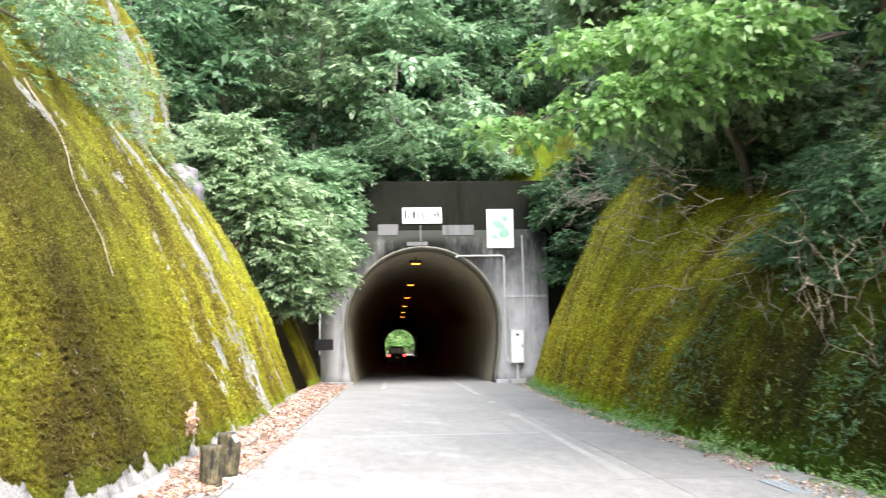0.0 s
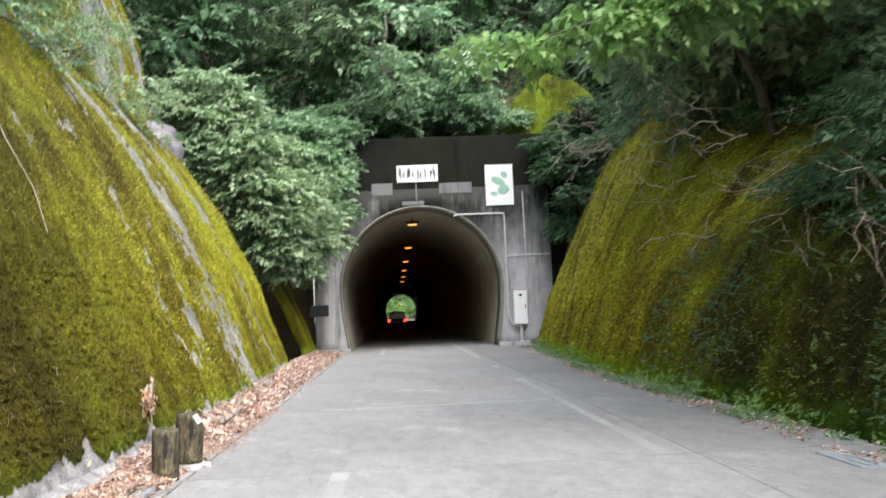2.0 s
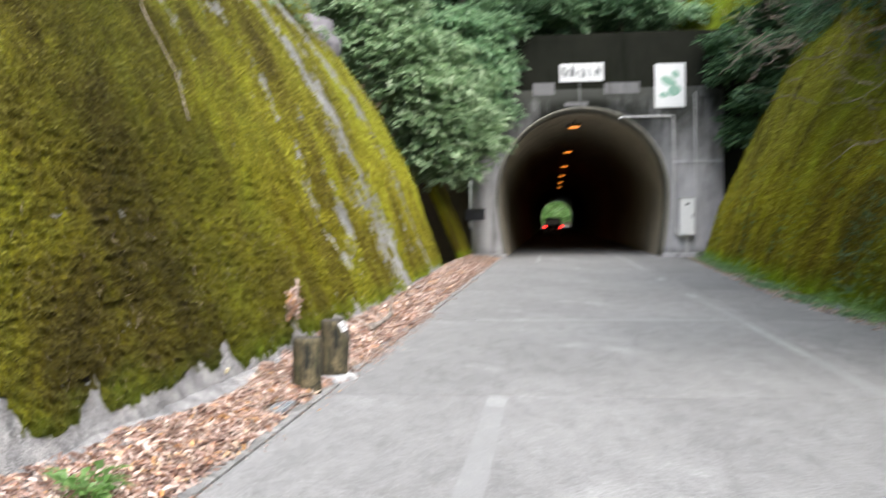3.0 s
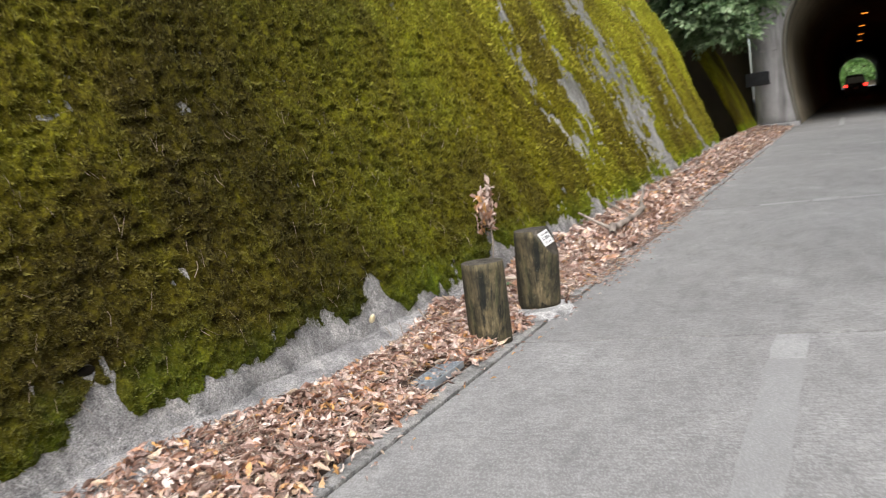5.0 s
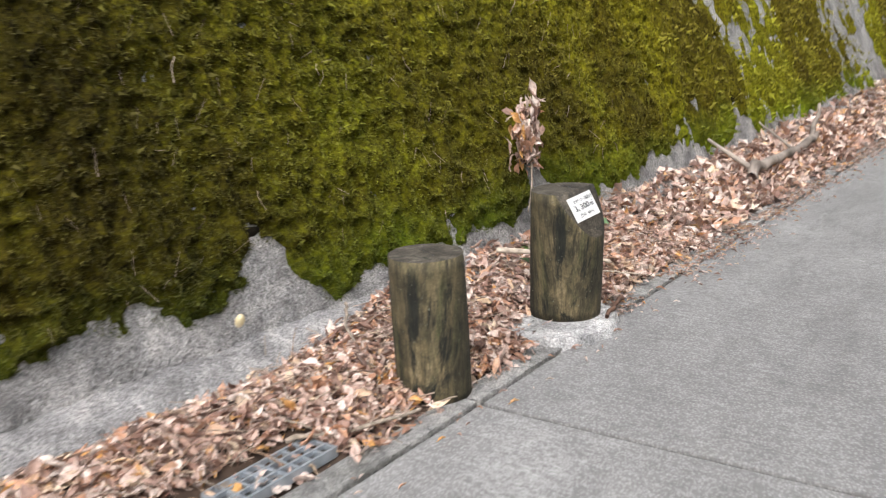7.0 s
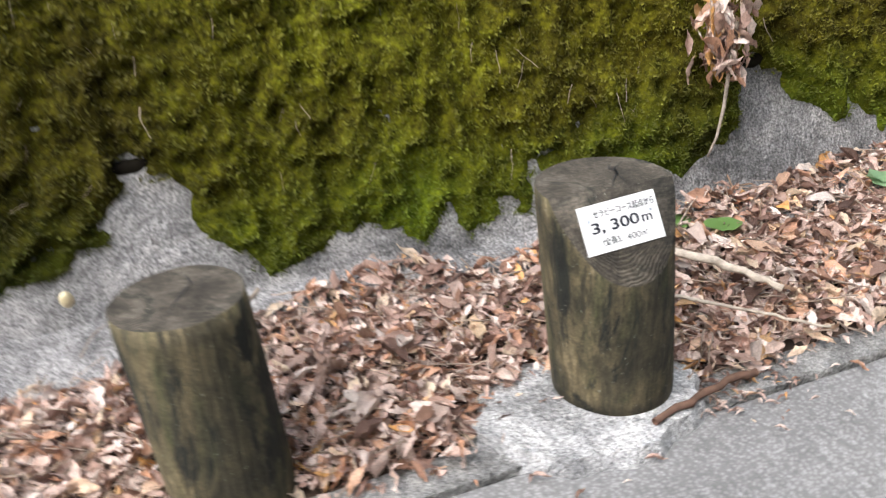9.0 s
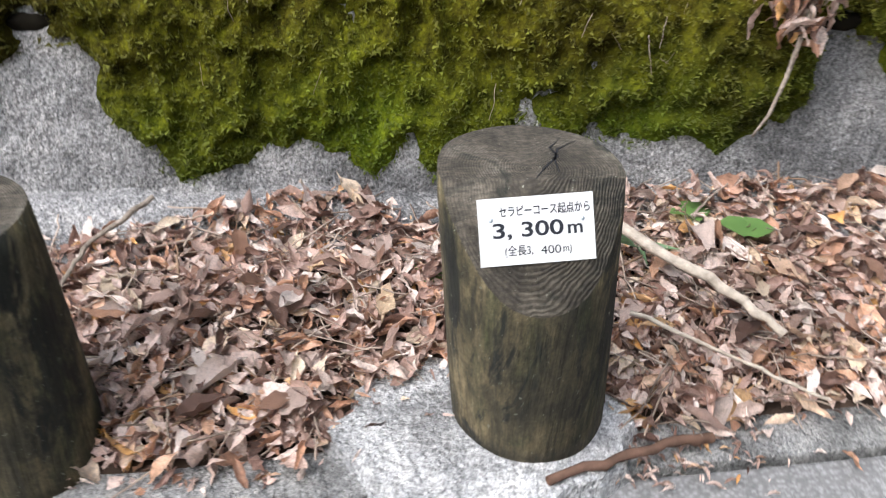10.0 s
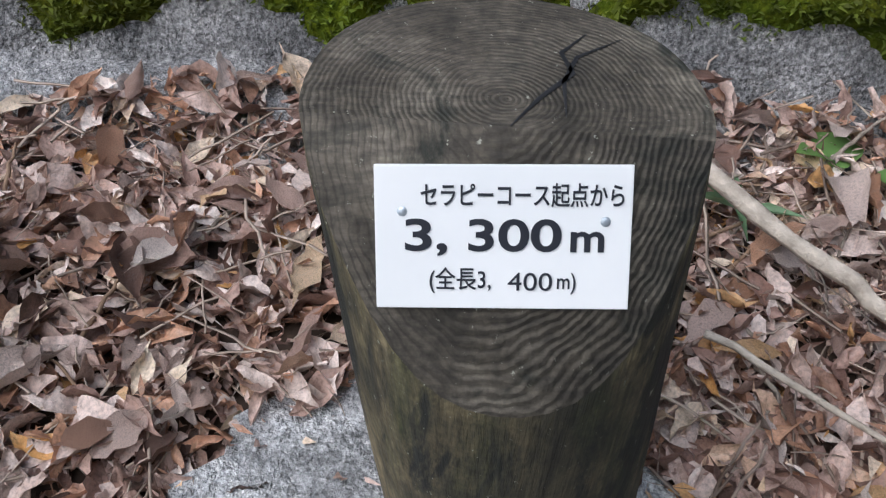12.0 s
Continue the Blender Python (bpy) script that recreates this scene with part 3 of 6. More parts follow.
def wall_shell(name, fx, y0, y1, z1, ny, nz, label):
    ys, zs = np.linspace(y0, y1, ny), np.linspace(-0.15, z1, nz)
    Y, Z = np.meshgrid(ys, zs, indexing="ij")
    sgn = -1 if fx is left_x else 1
    X = fx(Y, np.clip(Z, 0, None)) + 0.02 * sgn * (fbm(Y, Z, 2.2, 4, 5) - 0.5) * 2
    X2 = X + sgn * 0.45
    n = Y.size
    v = np.concatenate([np.stack([X, Y, Z], -1).reshape(-1, 3), np.stack([X2, Y, Z], -1).reshape(-1, 3)])
    a = grid_faces(ny, nz)
    ids = np.arange(n).reshape(ny, nz)
    rim = []
    for e in (ids[0], ids[-1], ids[:, -1], ids[:, 0]):
        rim.append(np.stack([e[:-1], e[1:], e[1:] + n, e[:-1] + n], 1))
    return thing(name, fast_mesh(name, v, np.concatenate([a, a[:, ::-1] + n] + rim), [M_WALL], True), label, "retaining wall", kind="structure")


def moss_lift(y, z, m, depth, fine):
    """How far the moss stands out from the wall, by how well it covers it."""
    t = smooth(0.15, -1.6, m)
    lump = 0.4 * fbm(y, z, 4.4, 3, 3.5) + 0.55 * (1 - 2 * np.abs(fbm(y, z, 6.4, 2, 13) - 0.5)) ** 2 + (0.25 * fbm(y, z, 7.4, 2, 45) if fine else 0.12) - 0.15
    return -0.012 + t * (0.012 + depth * 2.0 * np.clip(lump - 0.2, 0, 1))


def moss_patch(fx, y0, y1, z0, z1, step, cover, depth=0.05):
    sgn = 1 if fx is left_x else -1
    ny, nz = int((y1 - y0) / step) + 2, int((z1 - z0) / step) + 2
    Y, Z = np.meshgrid(np.linspace(y0, y1, ny), np.linspace(z0, z1, nz), indexing="ij")
    m = cover(Y, Z)
    X = fx(Y, Z) + sgn * moss_lift(Y, Z, m, depth, step < 0.03)
    v = np.stack([X, Y, Z], -1).reshape(-1, 3)
    f = grid_faces(ny, nz)
    f = f[m.ravel()[f].mean(1) < 0.2]
    return compact(v, f if sgn > 0 else f[:, ::-1])


wall_left = wall_shell("wall_left", left_x, -40, 25.3, 13.0, 330, 64, "grey sprayed-mortar retaining wall leaning back, largely under moss")
near = moss_patch(left_x, 3.4, 11.0, 0.02, 2.0, 0.0165, bare, 0.056)
mids = [moss_patch(left_x, 3.4, 11.0, 2.0, 12.9, 0.07, bare), moss_patch(left_x, 11.0, 25.2, 0.0, 12.9, 0.065, bare), moss_patch(left_x, -40, 3.4, 0.0, 12.9, 0.16, bare)]
v, f = merge([near] + mids)
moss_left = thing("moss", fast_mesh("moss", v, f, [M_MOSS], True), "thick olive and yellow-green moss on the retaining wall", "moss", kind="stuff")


def right_cover(y, z):
    return (fbm(y, z, 41.0, 4, 0.9) - 0.72) * 10 + (0.05 - z) * 6


wall_right = wall_shell("wall_right", right_x, -40, 34.6, 8.0, 190, 44, "steep bank of mossy sprayed mortar beside the road")
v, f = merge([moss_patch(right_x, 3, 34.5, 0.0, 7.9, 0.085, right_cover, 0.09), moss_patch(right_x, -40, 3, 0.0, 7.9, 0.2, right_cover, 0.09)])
moss_right = thing("moss", fast_mesh("moss", v, f, [M_MOSS_SHADED], True), "green and olive moss on the steep bank, shade and light in its colour", "moss", kind="stuff")

# short mossy stub of wall between the recess and the portal
ys, zs = np.linspace(31.6, 35.28, 40), np.linspace(-0.1, 6.0, 50)
Y, Z = np.meshgrid(ys, zs, indexing="ij")
X = -2.0 - 0.36 * np.clip(Z, 0, None) - 0.02 * Z * Z + 0.12 * (fbm(Y, Z, 51, 4, 2) - 0.5)
n = Y.size
v = np.concatenate([np.stack([X, Y, Z], -1).reshape(-1, 3), np.stack([X - 0.22, Y, Z], -1).reshape(-1, 3)])
a, ids, rim = grid_faces(40, 50), np.arange(n).reshape(40, 50), []
for e in (ids[0], ids[-1], ids[:, -1]):
    rim.append(np.stack([e[:-1], e[1:], e[1:] + n, e[:-1] + n], 1))
wall_stub = thing("wall_stub", fast_mesh("wall_stub", v, np.concatenate([a, a[:, ::-1] + n] + rim), [M_MOSS], True), "low mossy wing wall beside the tunnel portal", "retaining wall", kind="structure")


# ---- the portal and the tunnel ----
CX, CZ, R = 2.14, 2.42, 3.15


def arch(r, n=40):
    """The horseshoe outline from the left foot over the crown to the right foot."""
    pts = []
    foot = r * 0.915
    for k in range(6):
        s = k / 6
        pts.append((CX - foot - (r - foot) * math.sin(s * math.pi / 2), CZ * s))
    for k in range(n + 1):
        a = math.pi - math.pi * k / n
        pts.append((CX + r * math.cos(a), CZ + r * math.sin(a)))
    for k in range(5, -1, -1):
        s = k / 6
        pts.append((CX + foot + (r - foot) * math.sin(s * math.pi / 2), CZ * s))
    return pts


def ring_solid(inner, outer, y0, y1):
    """A solid between two outlines with the same number of points, from y0 to y1."""
    k = len(inner)
    v = [(x, y, z) for y in (y0, y1) for line in (inner, outer) for x, z in line]
    f = []
    for i in range(k - 1):
        f += [(i, i + 1, k + i + 1, k + i), (2 * k + i + 1, 2 * k + i, 3 * k + i, 3 * k + i + 1),
              (i + 1, i, 2 * k + i, 2 * k + i + 1), (k + i, k + i + 1, 3 * k + i + 1, 3 * k + i)]
    f += [(0, k, 3 * k, 2 * k), (k - 1, 3 * k - 1, 4 * k - 1, 2 * k - 1)]
    return np.array(v, float), np.array(f)


def face_outline(inner, x0, x1, ztop):
    """The outer edge of the portal wall, met by rays from the arch's centre."""
    out = []
    for x, z in inner:
        dx, dz = x - CX, z - CZ
        if z < CZ:
            out.append((x0 if dx < 0 else x1, z))
            continue
        s = min((ztop - CZ) / dz if dz > 1e-6 else 1e9, ((x1 if dx > 0 else x0) - CX) / dx if abs(dx) > 1e-6 else 1e9)
        out.append((CX + dx * s, CZ + dz * s))
    return out


inner = arch(R)
ring_out = arch(R + 0.07)
portal = new("tunnel_portal")
tagged(portal, "weathered concrete tunnel portal, blackened and mossy at the top", "tunnel portal", kind="structure")
portal.location = (0, 0, 0)
v, f = ring_solid(ring_out, face_outline(ring_out, -2.05, 7.3, 6.3), YP, YP + 1.6)
part("face", fast_mesh("face", v, f, [M_PORTAL]), portal)
v, f = ring_solid(inner, ring_out, YP - 0.008, YP + 1.6)
part("arch_ring", fast_mesh("arch_ring", v, f, [M_RING]), portal, "dirty edge of the lining at the tunnel mouth")
part("parapet", box_bm(-3.2, 9.4, YP - 0.012, YP + 1.7, 6.3, 8.35, 0.04), portal, "upper parapet, stained and darkened further as if under trees", M_PARAPET)
# the pier's dark tone stands for the shadow between portal and bank
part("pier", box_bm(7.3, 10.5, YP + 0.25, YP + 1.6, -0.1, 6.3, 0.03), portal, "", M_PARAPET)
part("footing", box_bm(-2.15, -0.72, YP - 0.3, YP + 0.1, -0.1, 0.14, 0.02), portal, "", M_PORTAL)
part("footing", box_bm(5.05, 6.3, YP - 0.3, YP + 0.1, -0.1, 0.14, 0.02), portal, "", M_PORTAL)
part("ledge", box_bm(5.42, 7.25, YP - 0.03, YP + 0.1, 3.46, 3.56, 0.01), portal, "", M_PORTAL)
for z in (1.2, 2.35, 4.7, 5.85):
    part("form_line", box_bm(5.44, 7.28, YP - 0.012, YP + 0.02, z, z + 0.03, 0.004), portal, "", M_PORTAL)
for x in (6.0, 6.75):
    part("form_line", box_bm(x, x + 0.03, YP - 0.012, YP + 0.02, 0.15, 6.28, 0.004), portal, "", M_PORTAL)

M_PATCH = make_concrete("patched_concrete", (0.2, 0.198, 0.2), (0.07, 0.07, 0.068))
for x0, x1, z0, z1 in ((2.98, 4.27, 6.08, 6.5), (0.32, 1.14, 6.1, 6.56), (1.5, 2.36, 5.66, 5.82)):
    part("repair_patch", box_bm(x0, x1, YP - 0.02, YP + 0.02, z0, z1, 0.004), portal, "paler patch of repair mortar", M_PATCH)
part("pale_strip", box_bm(2.045, 2.1, YP - 0.022, YP + 0.02, 5.84, 6.52, 0.004), portal, "pale vertical strip below the name board", M_PATCH)
for z in (4.9, 3.7, 2.5):
    part("form_line", box_bm(-2.03, -1.2, YP - 0.012, YP + 0.02, z, z + 0.025, 0.004), portal, "", M_PORTAL)

k = len(inner)
segs = np.concatenate([np.linspace(YP + 1.6, 60, 14), np.linspace(70, 199, 14)])
v = np.array([(x, y, z) for y in segs for x, z in inner])
v2 = np.array([(CX + (x - CX) * 1.12, y, CZ + (z - CZ) * 1.12) for y in segs for x, z in inner])
f = grid_faces(len(segs), k)
lining = thing("tunnel_lining", fast_mesh("tunnel_lining", np.concatenate([v, v2]), np.concatenate([f[:, ::-1], f + len(v)]), [M_TUNNEL], True),
               "sooty concrete tunnel lining with a horseshoe section", "tunnel", kind="structure")
v, f = ring_solid(arch(R), face_outline(arch(R), -6, 10, 9.0), 198.4, 199.4)
thing("far_portal", fast_mesh("far_portal", v, f, [M_PORTAL]), "far concrete portal at the other end of the tunnel", "tunnel portal", kind="structure")

# ---- plants ----
def leaf_shape(width, droop=0.15, fold=0.12):
    """One leaf of length 1 along y, folded on its midrib: four triangles."""
    v = np.array([(0, 0, 0), (width * 0.5, 0.42, fold), (0, 0.45, 0), (-width * 0.5, 0.42, fold), (0, 1, -droop)], float)
    f = np.array([(0, 1, 2), (0, 2, 3), (1, 4, 2), (2, 4, 3)])
    return v, f


def flat_leaf(width, droop=0.15, fold=0.1):
    v = np.array([(0, 0, 0), (width * 0.5, 0.45, fold), (0, 1, -droop), (-width * 0.5, 0.45, fold)], float)
    return v, np.array([(0, 1, 2), (0, 2, 3)])


def spray_shape(seed, count=11, width=0.5, length=0.34, lobe=flat_leaf):
    """A flat twig of leaves, 1 long, along y."""
    rng = np.random.default_rng(seed)
    base = lobe(width)
    ys = np.linspace(0.12, 1.0, count)
    side = np.where(np.arange(count) % 2 == 0, 1, -1)
    yaw = -side * np.radians(rng.normal(52, 12, count)) * np.linspace(1, 0.35, count)
    cs = np.stack([side * 0.015, ys, -0.14 * ys ** 2 + rng.normal(0, 0.02, count)], 1)
    return scatter(base, cs, turns(rng, count, yaw, (-8, 16), (0, 18)), length * rng.uniform(0.7, 1.15, count) * np.linspace(1.1, 0.8, count))


SPRAYS = [spray_shape(k, 10 + k % 4) for k in range(4)]
BROAD = [spray_shape(20 + k, 7, 0.66, 0.44, leaf_shape) for k in range(3)]
FINE = [spray_shape(40 + k, 12, 0.42, 0.26) for k in range(3)]


def crown_mesh(name, rng, centres, spread, count, size, kinds, mat, up=(-10, 16)):
    """Sprays of leaves round many clump centres."""
    parts = []
    centres, spread = np.asarray(centres, float), np.asarray(spread, float)
    which = rng.integers(0, len(centres), count)
    off = rng.normal(0, 1, (count, 3))
    off /= np.linalg.norm(off, axis=1, keepdims=True)
    off *= rng.uniform(0.25, 1.0, (count, 1)) ** 0.5
    c = centres[which] + off * spread[which][:, None] * np.array([1, 1, 0.62])
    yaw = np.arctan2(-off[:, 0], off[:, 1]) + rng.normal(0, 0.9, count)
    rot = turns(rng, count, yaw, up, (0, 17))
    sz = size * rng.uniform(0.6, 1.3, count)
    for k, kind in enumerate(kinds):
        pick = np.arange(count) % len(kinds) == k
        parts.append(scatter(kind, c[pick], rot[pick], sz[pick]))
    v, f = merge(parts)
    return fast_mesh(name, v, f, [mat])


def bend(rng, a, b, n=7, wobble=0.06):
    a, b = np.asarray(a, float), np.asarray(b, float)
    t = np.linspace(0, 1, n)[:, None]
    w = np.cumsum(rng.normal(0, 1, (n, 3)), 0) * wobble * np.linalg.norm(b - a) / n ** 0.5
    w -= t * w[-1]
    return a + (b - a) * t + w


def tree(name, label, category, seed, base, top, radius, limbs, reach, crown_from, leaves, size, kinds, mat, flat=0.0, group="", clump=0.9, bark=None):
    """A tree: a tapered trunk, limbs with side branches, and a crown of leaf sprays round them."""
    rng = np.random.default_rng(seed)
    root = new(name)
    root.location = base
    tagged(root, label, category, group)
    top = np.asarray(top, float) - np.asarray(base, float)
    trunk = bend(rng, (0, 0, -0.3), top, 10, 0.05)
    wood = [tube(trunk, np.linspace(radius, radius * 0.25, 10), 8)]
    h = np.linalg.norm(top)
    centres, spread = [trunk[-1]], [clump]
    branch = []
    for k in range(limbs):
        s = crown_from + (1 - crown_from) * (k + rng.uniform(0, 0.9)) / limbs
        i = min(int(s * 9), 8)
        p = trunk[i] + (trunk[i + 1] - trunk[i]) * (s * 9 - i)
        ang = k * 2.4 + rng.uniform(-0.5, 0.5)
        ln = reach * (1.15 - 0.6 * s) * rng.uniform(0.7, 1.2)
        q = p + np.array([math.cos(ang), math.sin(ang), rng.uniform(0.1, 0.65) - flat]) * ln
        limb = bend(rng, p, q, 7, 0.1)
        branch.append(tube(limb, np.linspace(radius * 0.38, radius * 0.07, 7), 5))
        for m in (3, 4, 5, 6):
            centres.append(limb[m] + rng.normal(0, 0.25, 3) * clump)
            spread.append(clump * rng.uniform(0.55, 1.1))
            e = limb[m] + rng.normal(0, 0.5, 3) * ln * 0.45
            side = bend(rng, limb[m], e, 4, 0.1)
            branch.append(tube(side, np.linspace(radius * 0.12, radius * 0.03, 4), 4))
            centres.append(e)
            spread.append(clump * rng.uniform(0.45, 0.9))
    v, f = merge(wood)
    part("trunk", fast_mesh("trunk", v, f, [bark or M_BARK], True), root)
    for k in range(0, len(branch), 5):
        v, f = merge(branch[k:k + 5])
        part("limb", fast_mesh("limb", v, f, [bark or M_BARK], True), root)
    part("crown", crown_mesh("crown", rng, centres, spread, leaves, size, kinds, mat), root)
    return root


def shrub(name, label, seed, base, centres, spread, leaves, size, kinds, mat, stems=6, group=""):
    """A bush: stems from one foot to its clumps of leaves."""
    rng = np.random.default_rng(seed)
    root = new(name)
    root.location = base
    tagged(root, label, "shrub", group)
    centres = np.asarray(centres, float) - np.asarray(base, float)
    for c in centres[:max(stems, 1)] if len(centres) > stems else centres:
        v, f = tube(bend(rng, (0, 0, -0.2), c, 7, 0.08), np.linspace(0.035, 0.008, 7), 5)
        part("stem", fast_mesh("stem", v, f, [M_BARK], True), root)
    part("foliage", crown_mesh("foliage", rng, centres, np.broadcast_to(spread, (len(centres),)), leaves, size, kinds, mat), root)
    return root


def hz(x, y):
    return float(hill_height(np.array([float(x)]), np.array([float(y)]))[0])


# big pale shrub hanging over the end of the moss wall
rng = np.random.default_rng(5)
cs = [(-5.2, 29.4, 8.4), (-4.6, 29.2, 7.9), (-3.8, 29.0, 7.0), (-5.0, 29.2, 7.2), (-4.2, 29.0, 6.3), (-3.5, 29.0, 5.8), (-2.7, 29.8, 5.9), (-3.1, 29.4, 4.8),
      (-2.5, 30.4, 5.0), (-2.9, 29.8, 3.9), (-2.3, 31.0, 4.2), (-2.6, 30.6, 3.3), (-2.0, 32.4, 5.2), (-1.8, 32.6, 4.3), (-4.9, 29.6, 9.3), (-4.2, 29.6, 8.6), (-3.0, 31.0, 7.2), (-2.2, 33.0, 6.4)]
shrub("overhanging_shrub", "large pale green leafy shrub overhanging the end of the mossy wall", 5, (-5.4, 30.4, 5.2), cs, 0.95, 3600, 0.7, SPRAYS, M_LEAF_PALE, 12)
cs = [(-1.6, 34.0, 6.6), (-2.0, 33.8, 7.6), (-1.3, 34.6, 7.2), (-1.5, 34.2, 5.6), (-1.1, 34.9, 8.6), (-2.6, 33.6, 8.6), (-3.6, 33.2, 7.6)]
shrub("overhanging_shrub", "dark green leafy shrub drooping over the corner of the portal", 6, (-2.9, 34.6, 6.6), cs, 0.85, 1500, 0.68, SPRAYS, M_LEAF_MID, 7)
cs = [(7.6, 34.2, 6.8), (8.2, 33.8, 5.6), (7.4, 34.6, 7.8), (8.8, 33.4, 7.4), (8.0, 34.4, 4.6), (9.2, 33.6, 6.4)]
shrub("overhanging_shrub", "dark green shrub in the corner between portal and bank", 7, (9.2, 34.4, 6.0), cs, 0.7, 1000, 0.58, SPRAYS, M_LEAF_DARK, 6)
bm = bmesh.new()
bmesh.ops.create_icosphere(bm, subdivisions=4, radius=1)
for q in bm.verts:
    d = noise.fractal(q.co * 1.4, 1.0, 2.0, 4) * 0.28
    q.co = Vector((q.co.x * 0.6, q.co.y * 1.2, q.co.z * 0.7)) * (1 + d)
for fc in bm.faces:
    fc.smooth = True
rock = thing("rock", bm, "bare grey rock at the crest of the mossy wall", "rock", material=plain("grey_rock", (0.09, 0.085, 0.09), (0.22, 0.205, 0.22), 3, 0.9, 0, 0.8))
rock.location = (float(left_x(np.array([24.7]), np.array([6.2]))[0]) - 0.25, 24.6, 6.2)
# plants on the ledge of the left wall
for k, (y, z, n, m) in enumerate([(9.0, 6.1, 420, M_LEAF_MID), (12.2, 6.3, 420, M_LEAF_MID), (16.5, 6.5, 260, M_LEAF_PALE), (21.5, 6.8, 260, M_LEAF_PALE)]):
    x = float(left_x(np.array([y]), np.array([z]))[0])
    r = np.random.default_rng(60 + k)
    cs = [(x + r.uniform(-0.1, 0.75), y + r.uniform(-1.7, 1.7), z + r.uniform(-0.8, 1.1)) for _ in range(9)]
    shrub("ledge_shrub", "leafy green shrub growing from the ledge of the mossy wall", 60 + k, (x + 0.05, y, z), cs, 0.5, n, 0.42, FINE, m, 5, "shrubs along the wall ledge")

# the woods above the portal and on both banks
wood_spots = [(-9.5, 33, 0.5), (-6.5, 38.5, 1), (-2.5, 39.0, 0.9), (1.2, 38.6, 0.8), (3.4, 42.5, 1), (12.2, 39.5, 1), (-11, 42, 1.1), (-5, 44.5, 1.2), (0.5, 45, 1.2), (5.5, 45.5, 1.15),
              (10.5, 45, 1.2), (15.5, 43, 1.2), (-15, 36, 1.2), (-1.5, 52, 1.4), (7, 53, 1.4), (-9, 52, 1.4), (15, 52, 1.4), (-20, 48, 1.4), (21, 46, 1.3)]
kinds3 = []
for k, mat in enumerate((M_LEAF_DARK, M_LEAF_DARK, M_LEAF_PALE, M_LEAF_MID)):
    x, y, s = wood_spots[k]
    kinds3.append(tree("broadleaf_tree", "slender broadleaf tree with layered green foliage on the hillside", "tree", 100 + k, (x, y, hz(x, y) - 0.1),
                       (x + (0.6, -0.5, 0.4, -0.3)[k], y - 1.6, hz(x, y) + 8.5), 0.14, 11, 3.6, 0.16, 900, 0.95, SPRAYS + BROAD[:1], mat, 0.22, "trees above the tunnel", 0.82, M_BARK_PALE))
for k, (x, y, s) in enumerate(wood_spots[4:]):
    m = Matrix.Translation((x, y, hz(x, y) - 0.1)) @ Matrix.Rotation(k * 1.9, 4, 'Z') @ Matrix.Diagonal((s, s, s, 1))
    copy_thing(kinds3[(k * 3 + k // 4) % 4], m)
# trees added over the left bank to shade the wall
for k, (x, y, s) in enumerate([(-11.0, 1.0, 0.95), (-11.5, 7.0, 0.95), (-11.5, -8, 1.1)]):
    m = Matrix.Translation((x, y, hz(x, y) - 0.1)) @ Matrix.Rotation(k * 2.3 + 1, 4, 'Z') @ Matrix.Diagonal((s, s, s, 1))
    copy_thing(kinds3[(1, 0, 3)[k]], m)
# bare mossy bank above the portal
U, V = np.meshgrid(np.linspace(0, 2 * np.pi, 60), np.linspace(0.0, 1.0, 34), indexing="ij")
mx, my = 8.2 + 3.2 * V * np.cos(U), 38.0 + 1.7 * V * np.sin(U)
mz = 7.2 + 4.2 * (1 - V ** 2) + 1.0 * (fbm(mx, my, 5, 4, 0.8) - 0.5) + 0.25 * (fbm(mx, my, 9, 3, 5) - 0.5)
thing("moss_bank", fast_mesh("moss_bank", np.stack([mx, my, mz], -1).reshape(-1, 3), grid_faces(60, 34)[:, ::-1], [M_MOSS_HUMP], True), "bright mossy hump of the bank above the portal", "moss bank", kind="structure")
# fringe of low plants along the top of the portal
for k, x in enumerate((-1.4, 0.3, 2.2, 3.9, 5.4, 9.2)):
    r = np.random.default_rng(140 + k)
    back, up = (0.0, 0.0) if k > 4 else (1.5, 0.75)
    cs = [(x + r.uniform(-0.9, 0.9), 35.2 + back + r.uniform(-0.3, 1.2), 8.5 + up + r.uniform(-0.25, 1.0)) for _ in range(6)]
    shrub("portal_shrub", "dark leafy shrub growing over the top of the portal", 140 + k, (x, 36.9, max(8.3, hz(x, 36.9) - 0.1)), cs, 0.6, 420, 0.64, SPRAYS, M_LEAF_DARK if k % 2 else M_LEAF_MID, 5, "shrubs over the portal")

# right bank: leaning tree, overhanging bough, dark shrubs
tree("leaning_tree", "slender dark-barked tree leaning out over the road bank", "tree", 201, (9.4, 17.4, 4.0), (6.4, 16.2, 9.6), 0.15, 11, 3.2, 0.35, 2600, 0.6, BROAD, M_LEAF_PALE, 0.15, "", 0.9)
bough = tree("overhanging_tree", "tree with bright green broad leaves spreading over the road", "tree", 202, (8.6, 9.6, 4.2), (6.6, 9.3, 8.0), 0.16, 6, 2.4, 0.4, 820, 0.5, BROAD, M_LEAF_BRIGHT, 0.2, "", 0.8)
rng = np.random.default_rng(203)
bx = np.array(bough.location)
